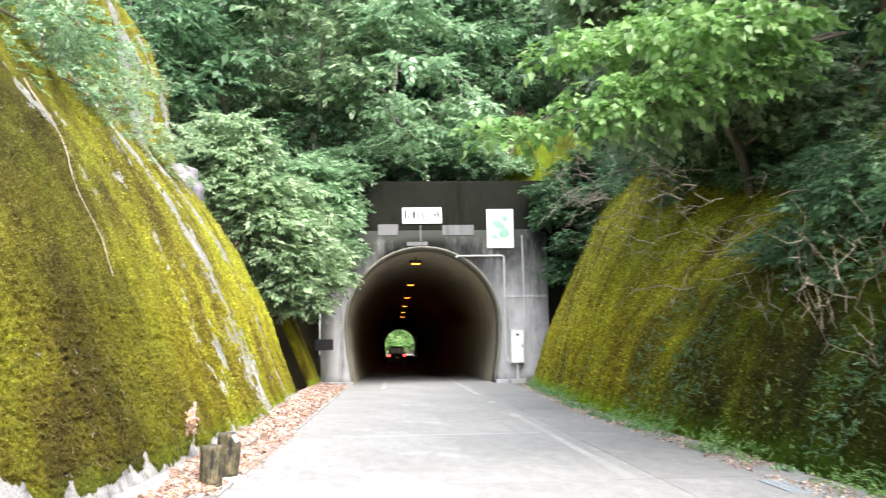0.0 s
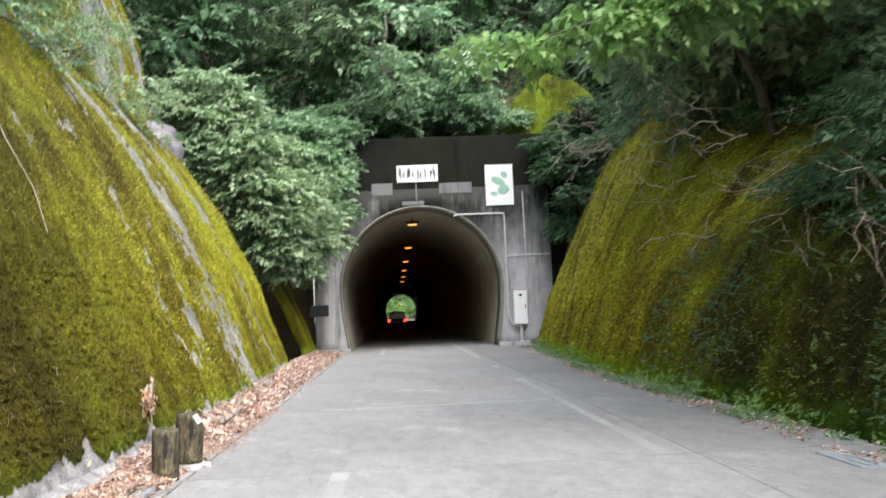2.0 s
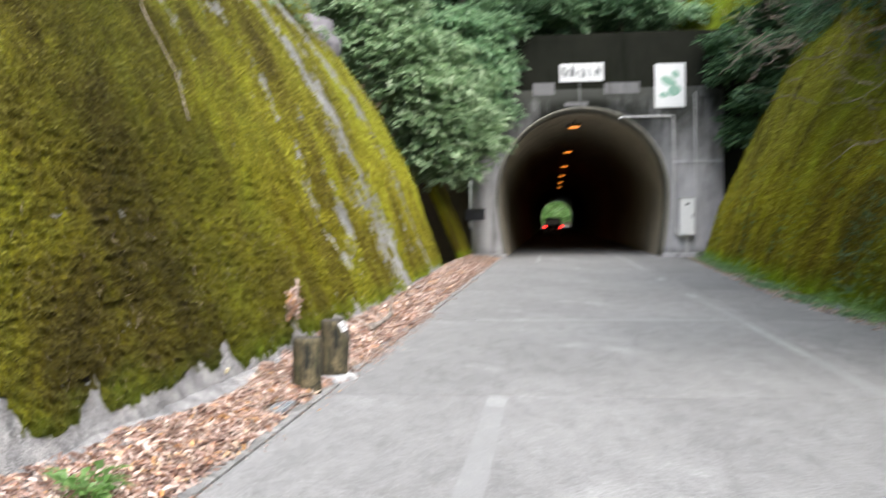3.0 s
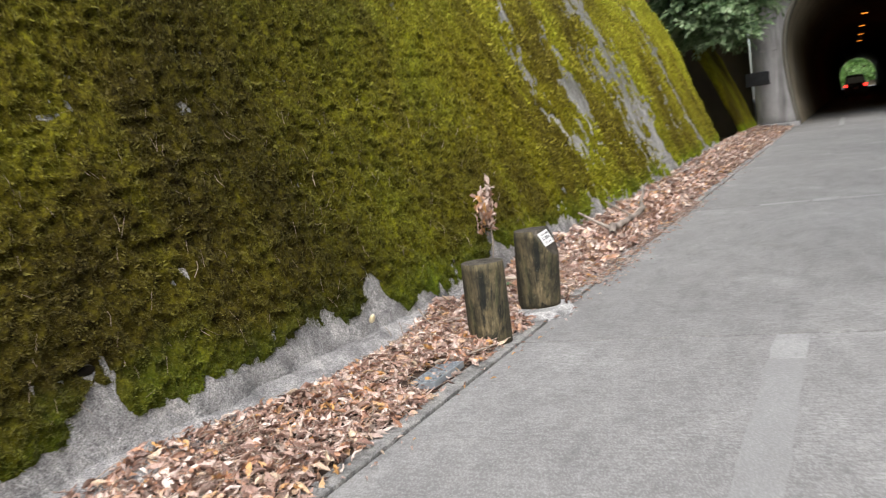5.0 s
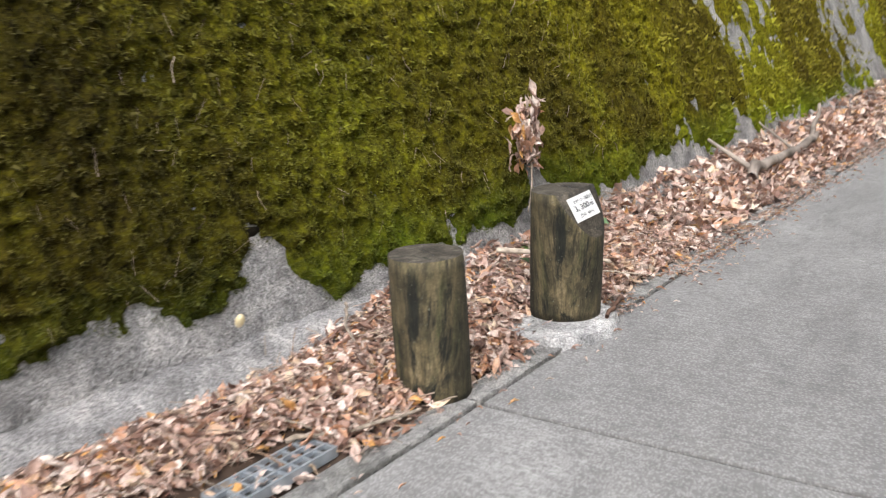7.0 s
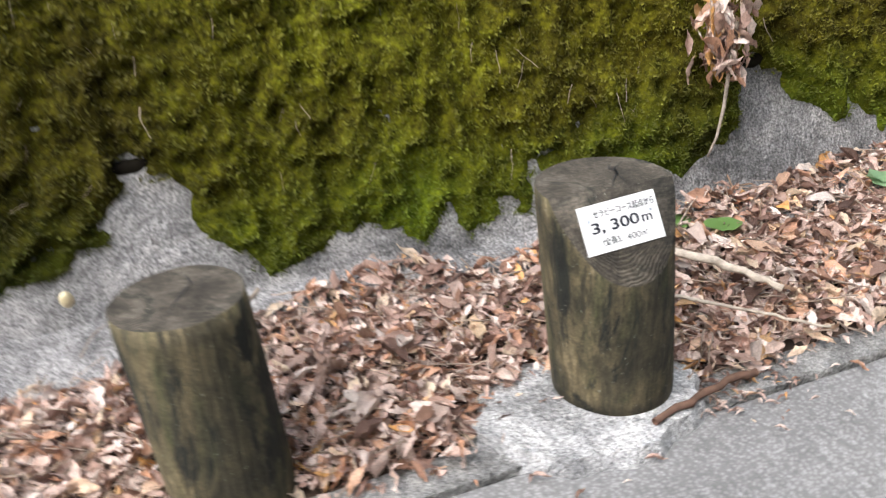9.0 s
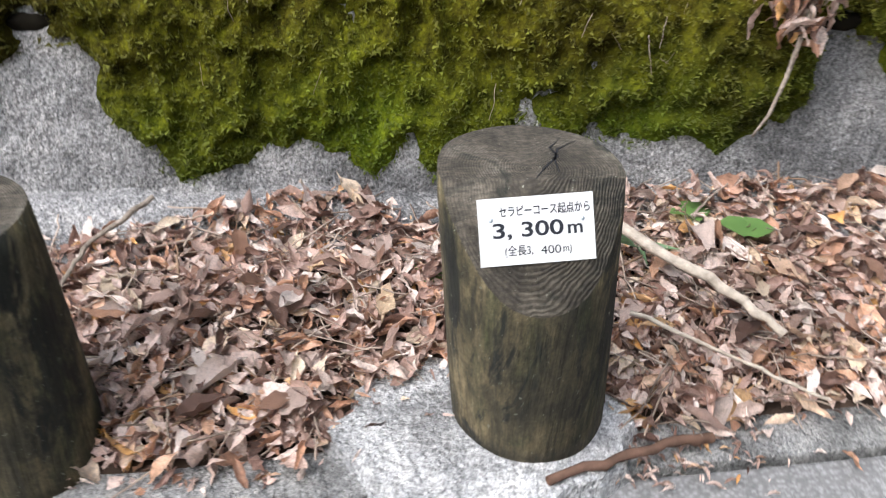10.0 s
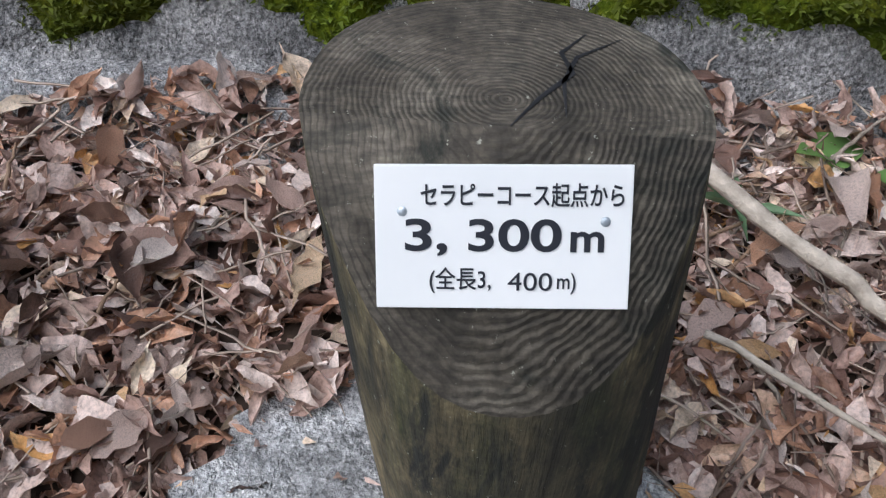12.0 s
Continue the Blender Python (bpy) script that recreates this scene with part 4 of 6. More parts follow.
tip_line = [bend(rng, (7.2, 9.4, 5.6), (2.3, 8.3, 4.05), 12, 0.03), bend(rng, (6.8, 9.3, 6.2), (3.2, 8.9, 5.25), 10, 0.03), bend(rng, (7.0, 9.0, 5.4), (3.6, 8.6, 4.6), 10, 0.04),
            bend(rng, (6.9, 9.3, 6.6), (3.6, 10.5, 5.9), 10, 0.04), bend(rng, (7.0, 9.2, 6.0), (4.4, 7.8, 5.2), 9, 0.04)]
wood, cc = [], []
for ln in tip_line:
    wood.append(tube(ln - bx, np.linspace(0.035, 0.006, len(ln)), 5))
    for p in ln[3:]:
        cc.append(p - bx)
v, f = merge(wood)
part("bough", fast_mesh("bough", v, f, [M_BARK], True), bough)
part("bough_foliage", crown_mesh("bough_foliage", rng, cc, np.full(len(cc), 0.34), 820, 0.36, BROAD, M_LEAF_BRIGHT, (-22, 16)), bough, "large bright green leaves")

for k in range(44):
    r = np.random.default_rng(220 + k)
    y = 4.0 + 0.72 * k + r.uniform(-0.5, 0.5)
    if 11.5 < y < 15.5 and k % 2:
        continue
    low = 1.9 + 3.2 * smooth(8, 18, y)
    z = low + (2.6 if k % 2 else 1.0) * r.uniform(0, 1) if y < 22 else 6.6 + r.uniform(0, 1.2)
    x = float(right_x(np.array([y]), np.array([z]))[0])
    cs = [(x + r.uniform(-0.15, 0.9), y + r.uniform(-1.5, 1.5), z + r.uniform(-0.6, 1.0)) for _ in range(11)]
    shrub("bank_shrub", "dark green shrub on the shaded bank above the moss", 220 + k, (x + 0.1, y, z), cs, 0.5, 360, 0.42, FINE if k % 2 else SPRAYS, (M_LEAF_DARK, M_LEAF_MID, M_LEAF_DARK, M_LEAF_PALE)[k % 4], 5, "shrubs on the bank")
# the last two trees are added to throw shade on the bank
for k, (x, y, s) in enumerate([(12.0, 12.5, 0.95), (12.5, 20, 1.0), (12.5, 26.5, 1.0), (13.5, -5, 1.1), (12.8, 32, 0.9), (11.6, 6.5, 0.95), (11.4, 16.5, 0.9)]):
    m = Matrix.Translation((x, y, hz(x, y) - 0.1)) @ Matrix.Rotation(k * 1.7 + 2, 4, 'Z') @ Matrix.Diagonal((s, s, s, 1))
    copy_thing(kinds3[(0, 3, 1, 0, 3, 3, 0)[k]], m)


def dead_brush(name, label, seed, base, spread, count, length, thick=0.012, lean=(-0.7, 0, 0.1), mat=None):
    """A tangle of bare forked twigs."""
    rng = np.random.default_rng(seed)
    bits = []
    for _ in range(count):
        a = rng.normal(0, 1, 3) * np.asarray(spread)
        d = rng.normal(0, 0.6, 3) + np.asarray(lean)
        d /= np.linalg.norm(d)
        ln = length * rng.uniform(0.5, 1.2)
        p = bend(rng, a, a + d * ln, 6, 0.16)
        bits.append(tube(p, np.linspace(thick, thick * 0.3, 6), 4))
        for m in (2, 3, 4):
            e = p[m] + (d + rng.normal(0, 0.7, 3)) * ln * 0.28
            bits.append(tube(bend(rng, p[m], e, 4, 0.16), np.linspace(thick * 0.55, thick * 0.2, 4), 4))
    root = new(name)
    root.location = base
    tagged(root, label, "dead branches")
    for k in range(0, len(bits), 4):
        v, f = merge(bits[k:k + 4])
        part("twig", fast_mesh("twig", v, f, [mat or M_DEAD], True), root)
    return root


dead_brush("dead_brush", "tangle of bare grey dead branches at the edge of the bank", 301, (8.0, 29.0, 6.6), (0.7, 0.9, 0.5), 24, 1.25, 0.018)
dead_brush("dead_brush", "tangle of brown dead twigs in the bank's undergrowth", 305, (7.2, 13.5, 3.6), (0.7, 1.8, 0.5), 18, 1.2, 0.010, (-0.6, 0, 0.2))
dead_brush("dead_brush", "tangle of pale dead branches caught in the bushes", 302, (7.4, 18.0, 5.2), (0.9, 1.2, 0.4), 18, 1.4, 0.013)
dead_brush("dead_brush", "fallen grey twigs hanging down the dark bank", 303, (6.7, 11.5, 2.4), (0.4, 1.8, 0.7), 18, 1.1, 0.008, (-0.35, 0, -0.6), M_TWIGS)
dead_brush("dead_brush", "thin bare twigs standing on the dark bank", 304, (6.3, 8.2, 1.6), (0.3, 1.6, 0.5), 22, 1.1, 0.008, (-0.2, 0, 0.5), M_TWIGS)
for k, (a, b) in enumerate([((6.9, 22.0, 3.9), (5.6, 21.2, 4.25)), ((7.1, 18.4, 3.4), (6.0, 17.6, 3.7)), ((6.1, 9.7, 0.9), (6.5, 10.4, 2.4))]):
    rng = np.random.default_rng(330 + k)
    p = bend(rng, a, b, 9, 0.12)
    bits = [tube(p, np.linspace(0.02, 0.006, 9), 5)]
    for m in (3, 5, 7):
        bits.append(tube(bend(rng, p[m], p[m] + rng.normal(0, 0.25, 3), 4, 0.1), np.linspace(0.009, 0.003, 4), 4))
    v, f = merge(bits)
    thing("bare_branch", fast_mesh("bare_branch", v, f, [M_DEAD], True), "thin bare branch hanging against the moss", "branch")

zz = np.linspace(4.9, 2.35, 16)
yy = 9.0 - 0.2 * (4.9 - zz) + 0.07 * np.sin(zz * 5)
xx = left_x(yy, zz) + 0.06
v, f = tube(np.stack([xx, yy, zz], 1), np.linspace(0.009, 0.005, 16), 6)
thing("hanging_root", fast_mesh("hanging_root", v, f, [M_DEAD], True), "long pale root hanging down the mossy wall", "root")
# creeping plants and weeds
rng = np.random.default_rng(400)
n = 3200
y = rng.uniform(2, 34, n)
z = np.abs(rng.normal(0, 0.10, n)) + 0.02
hug = rng.uniform(0, 1, n) < 0.3
z = np.where(hug, rng.uniform(0.1, 2.8, n), z)
x = right_x(y, z) - np.where(hug, 0.1, rng.uniform(0.02, 0.5, n))
keep = (fbm(y, z, 61, 3, 0.9) > 0.52)
c = np.stack([x, y, z], 1)[keep]
v, f = scatter(FINE[0], c, turns(rng, len(c), None, (25, 25), (0, 30)), rng.uniform(0.07, 0.18, len(c)))
thing("weeds", fast_mesh("weeds", v, f, [M_LEAF_BRIGHT]), "low green weeds and creepers along the foot of the bank", "weeds", kind="stuff")
n = 9000
y = rng.uniform(2, 34, n)
x = np.interp(y, RX_Y, RX_X) - rng.uniform(-0.1, 0.62, n)
c = np.stack([x, y, np.full(n, 0.0)], 1)[fbm(x, y, 3, 3, 2.5) > 0.44]
v, f = scatter(flat_leaf(0.6, 0.1, 0.2), c, turns(rng, len(c), None, (0, 25), (0, 25)), rng.uniform(0.02, 0.06, len(c)))
thing("leaf_litter", fast_mesh("leaf_litter", v + np.array([0, 0, 0.012]), f, [M_LITTER]), "scattered dry leaves at the foot of the bank", "fallen leaves", kind="stuff")
n = 16000
y = rng.uniform(-4, 34, n)
x = np.interp(y, RX_Y, RX_X) - rng.uniform(0.0, 0.5, n)
c = np.stack([x, y, np.full(n, 0.005)], 1)[fbm(x, y, 13, 3, 1.2) > 0.5]
v, f = scatter(flat_leaf(0.35, 0.3, 0.1), c, turns(rng, len(c), None, (45, 20), (0, 20)), rng.uniform(0.03, 0.09, len(c)))
thing("grass", fast_mesh("grass", v, f, [M_LEAF_MID]), "short grass and moss along the road edge", "grass", kind="stuff")


n = 2600
y, z = rng.uniform(3.5, 16, n), rng.uniform(0.2, 2.6, n)
ok = fbm(y, z, 63, 4, 0.8) > 0.55
y, z = y[ok], z[ok]
v, f = scatter(FINE[1], np.stack([right_x(y, z) - 0.08, y, z], 1), turns(rng, len(y), None, (10, 30), (0, 35)), rng.uniform(0.08, 0.2, len(y)))
thing("creepers", fast_mesh("creepers", v, f, [M_LEAF_DARK]), "green creepers spreading over the mossy bank", "creeper", kind="stuff")
n = 2800
x, y = rng.uniform(-9, 15, n), rng.uniform(36.6, 52, n)
z = hill_height(x, y) + rng.uniform(0.0, 0.7, n)
ok = np.hypot((x - 8.2) / 3.1, (y - 38.0) / 1.7) > 1
v, f = scatter(SPRAYS[2], np.stack([x, y, z], 1)[ok], turns(rng, int(ok.sum()), None, (15, 30), (0, 30)), rng.uniform(0.5, 1.0, int(ok.sum())))
thing("undergrowth", fast_mesh("undergrowth", v, f, [M_LEAF_DARK]), "dark green undergrowth on the hillside above the portal", "undergrowth", kind="stuff")


n = 1800
x, y = rng.uniform(8.5, 17, n), rng.uniform(6, 35, n)
z = hill_height(x, y) + rng.uniform(0.0, 0.6, n)
v, f = scatter(FINE[2], np.stack([x, y, z], 1), turns(rng, n, None, (15, 30), (0, 30)), rng.uniform(0.4, 0.8, n))
thing("undergrowth", fast_mesh("undergrowth", v, f, [M_LEAF_DARK]), "dark green undergrowth on the bank above the road", "undergrowth", kind="stuff")
# moss tufts
BLADE = (np.array([(-0.27, 0, 0), (0.27, 0, 0), (0, 1, -0.15)], float), np.array([(0, 1, 2)]))


def tufts(rng, fx, y0, y1, z0, z1, n, cover, lo, hi, depth=0.05, low=1.0, fine=False):
    """Moss blades; low above 1 crowds them towards the ground."""
    y, z = rng.uniform(y0, y1, n), z0 + (z1 - z0) * rng.uniform(0, 1, n) ** low
    m = cover(y, z)
    ok = m < -0.3
    y, z, m = y[ok], z[ok], m[ok]
    sgn = 1 if fx is left_x else -1
    x = fx(y, z) + sgn * (moss_lift(y, z, m, depth, fine) + rng.uniform(-0.5, 0.35, len(y)) * lo)
    k = len(y)
    yaw = np.full(k, -math.pi / 2 * sgn) + rng.normal(0, 0.9, k)
    return scatter(BLADE, np.stack([x, y, z], 1), turns(rng, k, yaw, (15, 35), (0, 40)), rng.uniform(lo, hi, k))


rng = np.random.default_rng(410)
sets = [tufts(rng, left_x, 3.6, 10.8, 0.02, 2.4, 360000, bare, 0.006, 0.016, 0.056, 1.9, True), tufts(rng, left_x, 3.4, 11, 0.7, 4.5, 75000, bare, 0.014, 0.036, 0.05),
        tufts(rng, left_x, 11, 25.2, 0.02, 7.5, 100000, bare, 0.022, 0.055, 0.05), tufts(rng, left_x, -4, 3.6, 0.1, 7.5, 26000, bare, 0.035, 0.09, 0.05)]
v, f = merge(sets)
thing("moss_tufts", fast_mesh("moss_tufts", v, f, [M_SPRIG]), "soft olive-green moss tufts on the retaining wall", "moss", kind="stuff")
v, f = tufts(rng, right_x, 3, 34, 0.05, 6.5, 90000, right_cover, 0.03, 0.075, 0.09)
thing("moss_tufts", fast_mesh("moss_tufts", v, f, [M_SPRIG_SHADED]), "shaggy moss tufts on the steep bank, shade and light in their colour", "moss", kind="stuff")

# ---- left verge: gutter, litter, posts ----
verge = thing("gutter", box_bm(-2.2, -0.97, -40, 35, -0.11, -0.02), "dirt-filled concrete gutter at the foot of the wall", "gutter", kind="structure", material=M_MOULD)
for k in range(-12, 14):
    if 7.46 + 2 * k < 34:
        thing("kerb", box_bm(-0.965, -0.862, 7.46 + 2 * k + 0.004, 9.46 + 2 * k - 0.004, -0.1, 0.008, 0.008), "flush pale concrete kerb stone beside the gutter", "kerb", "flush kerb stones", "structure", M_KERB)


EDGE_Y = np.array([-60, 4.0, 5.2, 6.2, 6.9, 7.15, 7.7, 8.0, 8.2, 8.5, 9.0, 12, 14, 60])
EDGE_D = np.array([0.0, 0.02, 0.06, 0.13, 0.2, 0.2, 0.06, 0.02, 0.1, 0.02, 0.0, 0.0, 0.0, 0.0])


def litter_edge(y):
    return np.interp(y, LX_Y, LX_X) + np.interp(y, EDGE_Y, EDGE_D)


def apron_z(x, y):
    wall = np.interp(y, LX_Y, LX_X)
    return -0.01 + 0.15 * np.clip((-1.15 - x) / (-1.15 - wall), 0, 1) ** 1.6 + 0.07 * (fbm(x, y, 88, 4, 4.5) - 0.5) + 0.02 * (fbm(x, y, 97, 3, 16) - 0.5)


ys = np.linspace(-12, 34.9, 1000)
Y, S = np.meshgrid(ys, np.linspace(0, 1, 14), indexing="ij")
X = -1.12 + S * (np.interp(Y, LX_Y, LX_X) - 0.1 + 1.12)
thing("apron", fast_mesh("apron", np.stack([X, Y, apron_z(X, Y)], -1).reshape(-1, 3), grid_faces(1000, 14)[:, ::-1], [M_WALL], True), "rough grey mortar apron at the foot of the wall", "apron", kind="structure")


def litter_z(x, y):
    """How high the heap of leaves lies."""
    wall = litter_edge(y)
    s = np.clip((-0.9 - x) / (-0.9 - wall), 0, 1)
    heap = 0.012 + 0.12 * s ** 1.2 * (1 - 0.5 * s ** 5) * (0.55 + 0.9 * fbm(x, y, 71, 3, 1.6))
    dip = np.exp(-(((x + 1.0) / 0.12) ** 2 + ((y - 6.72) / 0.22) ** 2)) + np.exp(-(((x + 0.93) / 0.2) ** 2 + ((y - 8.2) / 0.24) ** 2))
    return np.maximum(heap * (1 - 0.9 * np.clip(dip, 0, 1)), apron_z(x, y) + 0.004) + 0.04 * (fbm(x, y, 77, 3, 7) - 0.42) * s * (1 - s ** 6)


ys = np.linspace(-12, 34.9, 900)
ss = np.linspace(0, 1, 26)
Y, S = np.meshgrid(ys, ss, indexing="ij")
X = -0.93 + S * (litter_edge(Y) + 0.06 + 0.93)
Z = litter_z(X, Y) - 0.012
thing("leaf_mould", fast_mesh("leaf_mould", np.stack([X, Y, Z], -1).reshape(-1, 3), grid_faces(900, 26)[:, ::-1], [M_MOULD], True), "damp brown leaf mould filling the gutter", "leaf mould", kind="stuff")


def dry_leaf(seed):
    """A curled, pointed dry leaf of length 1 with a stalk."""
    rng = np.random.default_rng(seed)
    w = rng.uniform(0.24, 0.6)
    curl, fold, twist = rng.uniform(-0.7, 0.9), rng.uniform(0.02, 0.25), rng.normal(0, 0.45)
    rows, cols = 8, 4
    t = np.linspace(0, 1, rows)
    half = w * 0.5 * np.sin(np.pi * np.clip(t, 0.02, 0.985) ** 0.85) ** 0.8
    roll = rng.uniform(-2.4, 3.6)
    v = []
    for ti, h in zip(t, half):
        zc = curl * (ti - 0.5) ** 2 - curl * 0.12
        for s in (-1, -0.33, 0.33, 1):
            a = roll * s * 0.5
            px = h * (math.sin(a) / (roll * 0.5) if abs(roll) > 0.05 else s)
            pz = h * abs(s) * fold * 2 + h * (1 - math.cos(a)) / (roll * 0.5 if abs(roll) > 0.05 else 1) + rng.normal(0, 0.034)
            tw = twist * ti
            v.append((px * math.cos(tw) - pz * math.sin(tw) + rng.normal(0, 0.018), ti - 0.5, zc + px * math.sin(tw) + pz * math.cos(tw)))
    f = []
    for r in range(rows - 1):
        for s in range(cols - 1):
            q = r * cols + s
            f += [(q, q + 1, q + cols + 1), (q, q + cols + 1, q + cols)]
    v.append((0.012, -0.72, 0.02))
    f.append((1, rows * cols, 2))
    return np.array(v), np.array(f)


LEAVES = [dry_leaf(500 + k) for k in range(20)]
SMALL = [leaf_shape(w, d, q) for w, d, q in ((0.5, 0.3, 0.15), (0.3, -0.2, 0.05), (0.7, 0.1, 0.25), (0.16, 0.1, 0.02))]


def litter(rng, y0, y1, n, lo, hi, edge=0.0, lift=0.012):
    y = rng.uniform(y0, y1, n)
    wall = litter_edge(y) + 0.07 * (fbm(y, 0 * y, 91, 3, 3.0) - 0.5)
    s = rng.uniform(-edge, 1.02, n)
    x = -0.93 + s * (wall + 0.90)
    z = litter_z(x, y) + rng.uniform(-0.012, lift * 2.2, n)
    pad = (((x + 0.93) / 0.17) ** 2 + ((y - 8.14) / 0.21) ** 2 < 1)
    post = (np.hypot(x + 1.02, y - 7.45) < 0.12) | (np.hypot(x + 0.99, y - 8.25) < 0.13)
    grate = (np.abs(x + 1.0) < 0.13) & (np.abs(y - 6.72) < 0.25) & (rng.uniform(0, 1, n) > 0.07)
    thin = (s < 0.06) & (rng.uniform(0, 1, n) < 0.7)
    ok = ~(pad & (rng.uniform(0, 1, n) > 0.1)) & ~post & ~grate & ~thin
    return np.stack([x, y, np.maximum(z, 0.012)], 1)[ok], rng.uniform(lo, hi, ok.sum())


rng = np.random.default_rng(510)
bits = []
for y0, y1, n, lo, hi, kinds in [(3.5, 6.2, 4200, 0.035, 0.085, LEAVES), (6.2, 9.6, 8500, 0.026, 0.082, LEAVES), (6.2, 9.6, 9500, 0.01, 0.035, SMALL), (3.5, 6.2, 2500, 0.012, 0.04, SMALL), (9.6, 14, 6500, 0.045, 0.09, SMALL), (14, 34.8, 9500, 0.05, 0.1, [flat_leaf(0.5, 0.1, 0.15)]), (-8, 3.5, 5000, 0.05, 0.1, [flat_leaf(0.5, 0.1, 0.15)])]:
    c, sz = litter(rng, y0, y1, n, lo, hi, 0.04)
    rot = turns(rng, len(c), None, (0, 27), (0, 32))
    for k, leaf in enumerate(kinds):
        pick = np.arange(len(c)) % len(kinds) == k
        bits.append(scatter(leaf, c[pick], rot[pick], sz[pick]))
v, f = merge(bits)
leaf_litter = thing("leaf_litter", fast_mesh("leaf_litter", v, f, [M_LITTER], True), "thick drift of pinkish-brown dry leaves along the wall", "fallen leaves", kind="stuff")
# fine twigs, stalks and needles lying in the leaves
def fine_twig(seed):
    """A bent three-sided twig of length 1."""
    r = np.random.default_rng(seed)
    t = np.linspace(-0.5, 0.5, 7)
    bend, kink = r.normal(0, 0.22), np.cumsum(r.normal(0, 0.03, 7))
    thick = r.uniform(0.008, 0.02)
    v = [(bend * (ti * ti) + kn + thick * math.cos(a), ti, 0.4 * bend * ti + thick * math.sin(a)) for ti, kn in zip(t, kink) for a in (0.5, 2.6, 4.7)]
    f = []
    for i in range(6):
        for j in range(3):
            a, b = i * 3 + j, i * 3 + (j + 1) % 3
            f += [(a, b, b + 3), (a, b + 3, a + 3)]
    return np.array(v), np.array(f)


bits = []
c, sz = litter(rng, 5.0, 10.0, 1500, 0.04, 0.15, 0.02)
c[:, 2] += rng.uniform(0.006, 0.02, len(c))
rot = turns(rng, len(c), None, (0, 12), (0, 12))
for k in range(8):
    pick = np.arange(len(c)) % 8 == k
    bits.append(scatter(fine_twig(700 + k), c[pick], rot[pick], sz[pick]))
v, f = merge(bits)
thing("twig_litter", fast_mesh("twig_litter", v, f, [M_TWIGS], True), "thin dry twigs and stalks among the fallen leaves", "twigs", kind="stuff")
# single leaves strewn on the road's edge
n = 240
y = rng.uniform(4, 22, n)
x = -0.86 + np.abs(rng.normal(0, 0.07, n))
spots, size = np.stack([x, y, np.full(n, 0.014)], 1), rng.uniform(0.015, 0.04, n)
n = 2600
y = rng.uniform(7.7, 14, n)
x = -0.92 + np.abs(rng.normal(0, 0.085, n)) * smooth(7.6, 8.8, y)
ok = (fbm(x, y, 33, 3, 2.5) > 0.42) & (np.hypot(x + 0.965, y - 8.18) > 0.24)
spots, size = np.concatenate([spots, np.stack([x, y, np.full(n, 0.012)], 1)[ok]]), np.concatenate([size, rng.uniform(0.008, 0.03, ok.sum())])
v, f = scatter(LEAVES[3], spots, turns(rng, len(spots), None, (0, 9), (0, 9)), size)
thing("leaf_crumbs", fast_mesh("leaf_crumbs", v, f, [M_LITTER]), "crumbled dry leaves on the edge of the road", "fallen leaves", kind="stuff")


def log_post(name, label, cx, cy, z0, height, radius, seed, cut=None, lean=(0, 0), foot=1.0):
    """A round wooden bollard; cut: a plane (point, normal) that slices its top; lean: how far the foot stands off; foot: its girth there."""
    rng = np.random.default_rng(seed)
    bm = bmesh.new()
    sides, rings = 48, 14
    phase = rng.uniform(0, 6.28, 4)
    rows = []
    for i in range(rings):
        zz = height * i / (rings - 1)
        row = []
        for j in range(sides):
            a = 2 * math.pi * j / sides
            r = radius * (1 + 0.018 * math.sin(2 * a + phase[0]) + 0.012 * math.sin(3 * a + phase[1]) + 0.006 * math.sin(7 * a + phase[2]) + 0.01 * math.sin(4 * zz / height + phase[3]))
            if i == rings - 1:
                r *= 0.985
            u = 1 - zz / height
            r *= 1 + (foot - 1) * u
            row.append(bm.verts.new((r * math.cos(a) + lean[0] * u, r * math.sin(a) + lean[1] * u, zz - (0.004 if i == rings - 2 else 0))))
        rows.append(row)
    for i in range(rings - 1):
        for j in range(sides):
            fc = bm.faces.new((rows[i][j], rows[i][(j + 1) % sides], rows[i + 1][(j + 1) % sides], rows[i + 1][j]))
            fc.smooth = True
    bm.faces.new(rows[-1]).material_index = 1
    bm.faces.new(rows[0][::-1])
    if cut:
        p, nrm = cut
        g = bm.verts[:] + bm.edges[:] + bm.faces[:]
        res = bmesh.ops.bisect_plane(bm, geom=g, plane_co=p, plane_no=nrm, clear_outer=True)
        edges = [e for e in res["geom_cut"] if isinstance(e, bmesh.types.BMEdge)]
        filled = bmesh.ops.contextual_create(bm, geom=edges)
        for fc in filled["faces"]:
            fc.material_index = 1
    me = bpy.data.meshes.new(name)
    bm.to_mesh(me)
    bm.free()
    me.materials.append(M_WOOD)
    me.materials.append(M_END)
    ob = thing(name, me, label, "bollard", "wooden bollards")
    ob.location = (cx, cy, z0)
    return ob


PC = Vector((-0.891, 8.217, 0.462))
PU = Vector((0.05, 0.995, 0.06)).normalized()
PV = Vector((-0.47, 0.0, 0.88))
PN = PU.cross(PV).normalized()
PV = PN.cross(PU).normalized()
P2 = Vector((-0.956, 8.219, 0.036))
post_1 = log_post("wooden_post", "weathered round wooden post with a flat mossy top", -1.009, 7.428, 0.0, 0.462, 0.117, 1, None, (-0.015, 0.03), 1.01)
post_2 = log_post("wooden_post", "weathered round wooden post with a slanted face cut for a plate", P2.x, P2.y, P2.z, 0.484, 0.134, 2, (PC - PN * 0.004 - P2, PN), (-0.046, 0.046), 0.965)


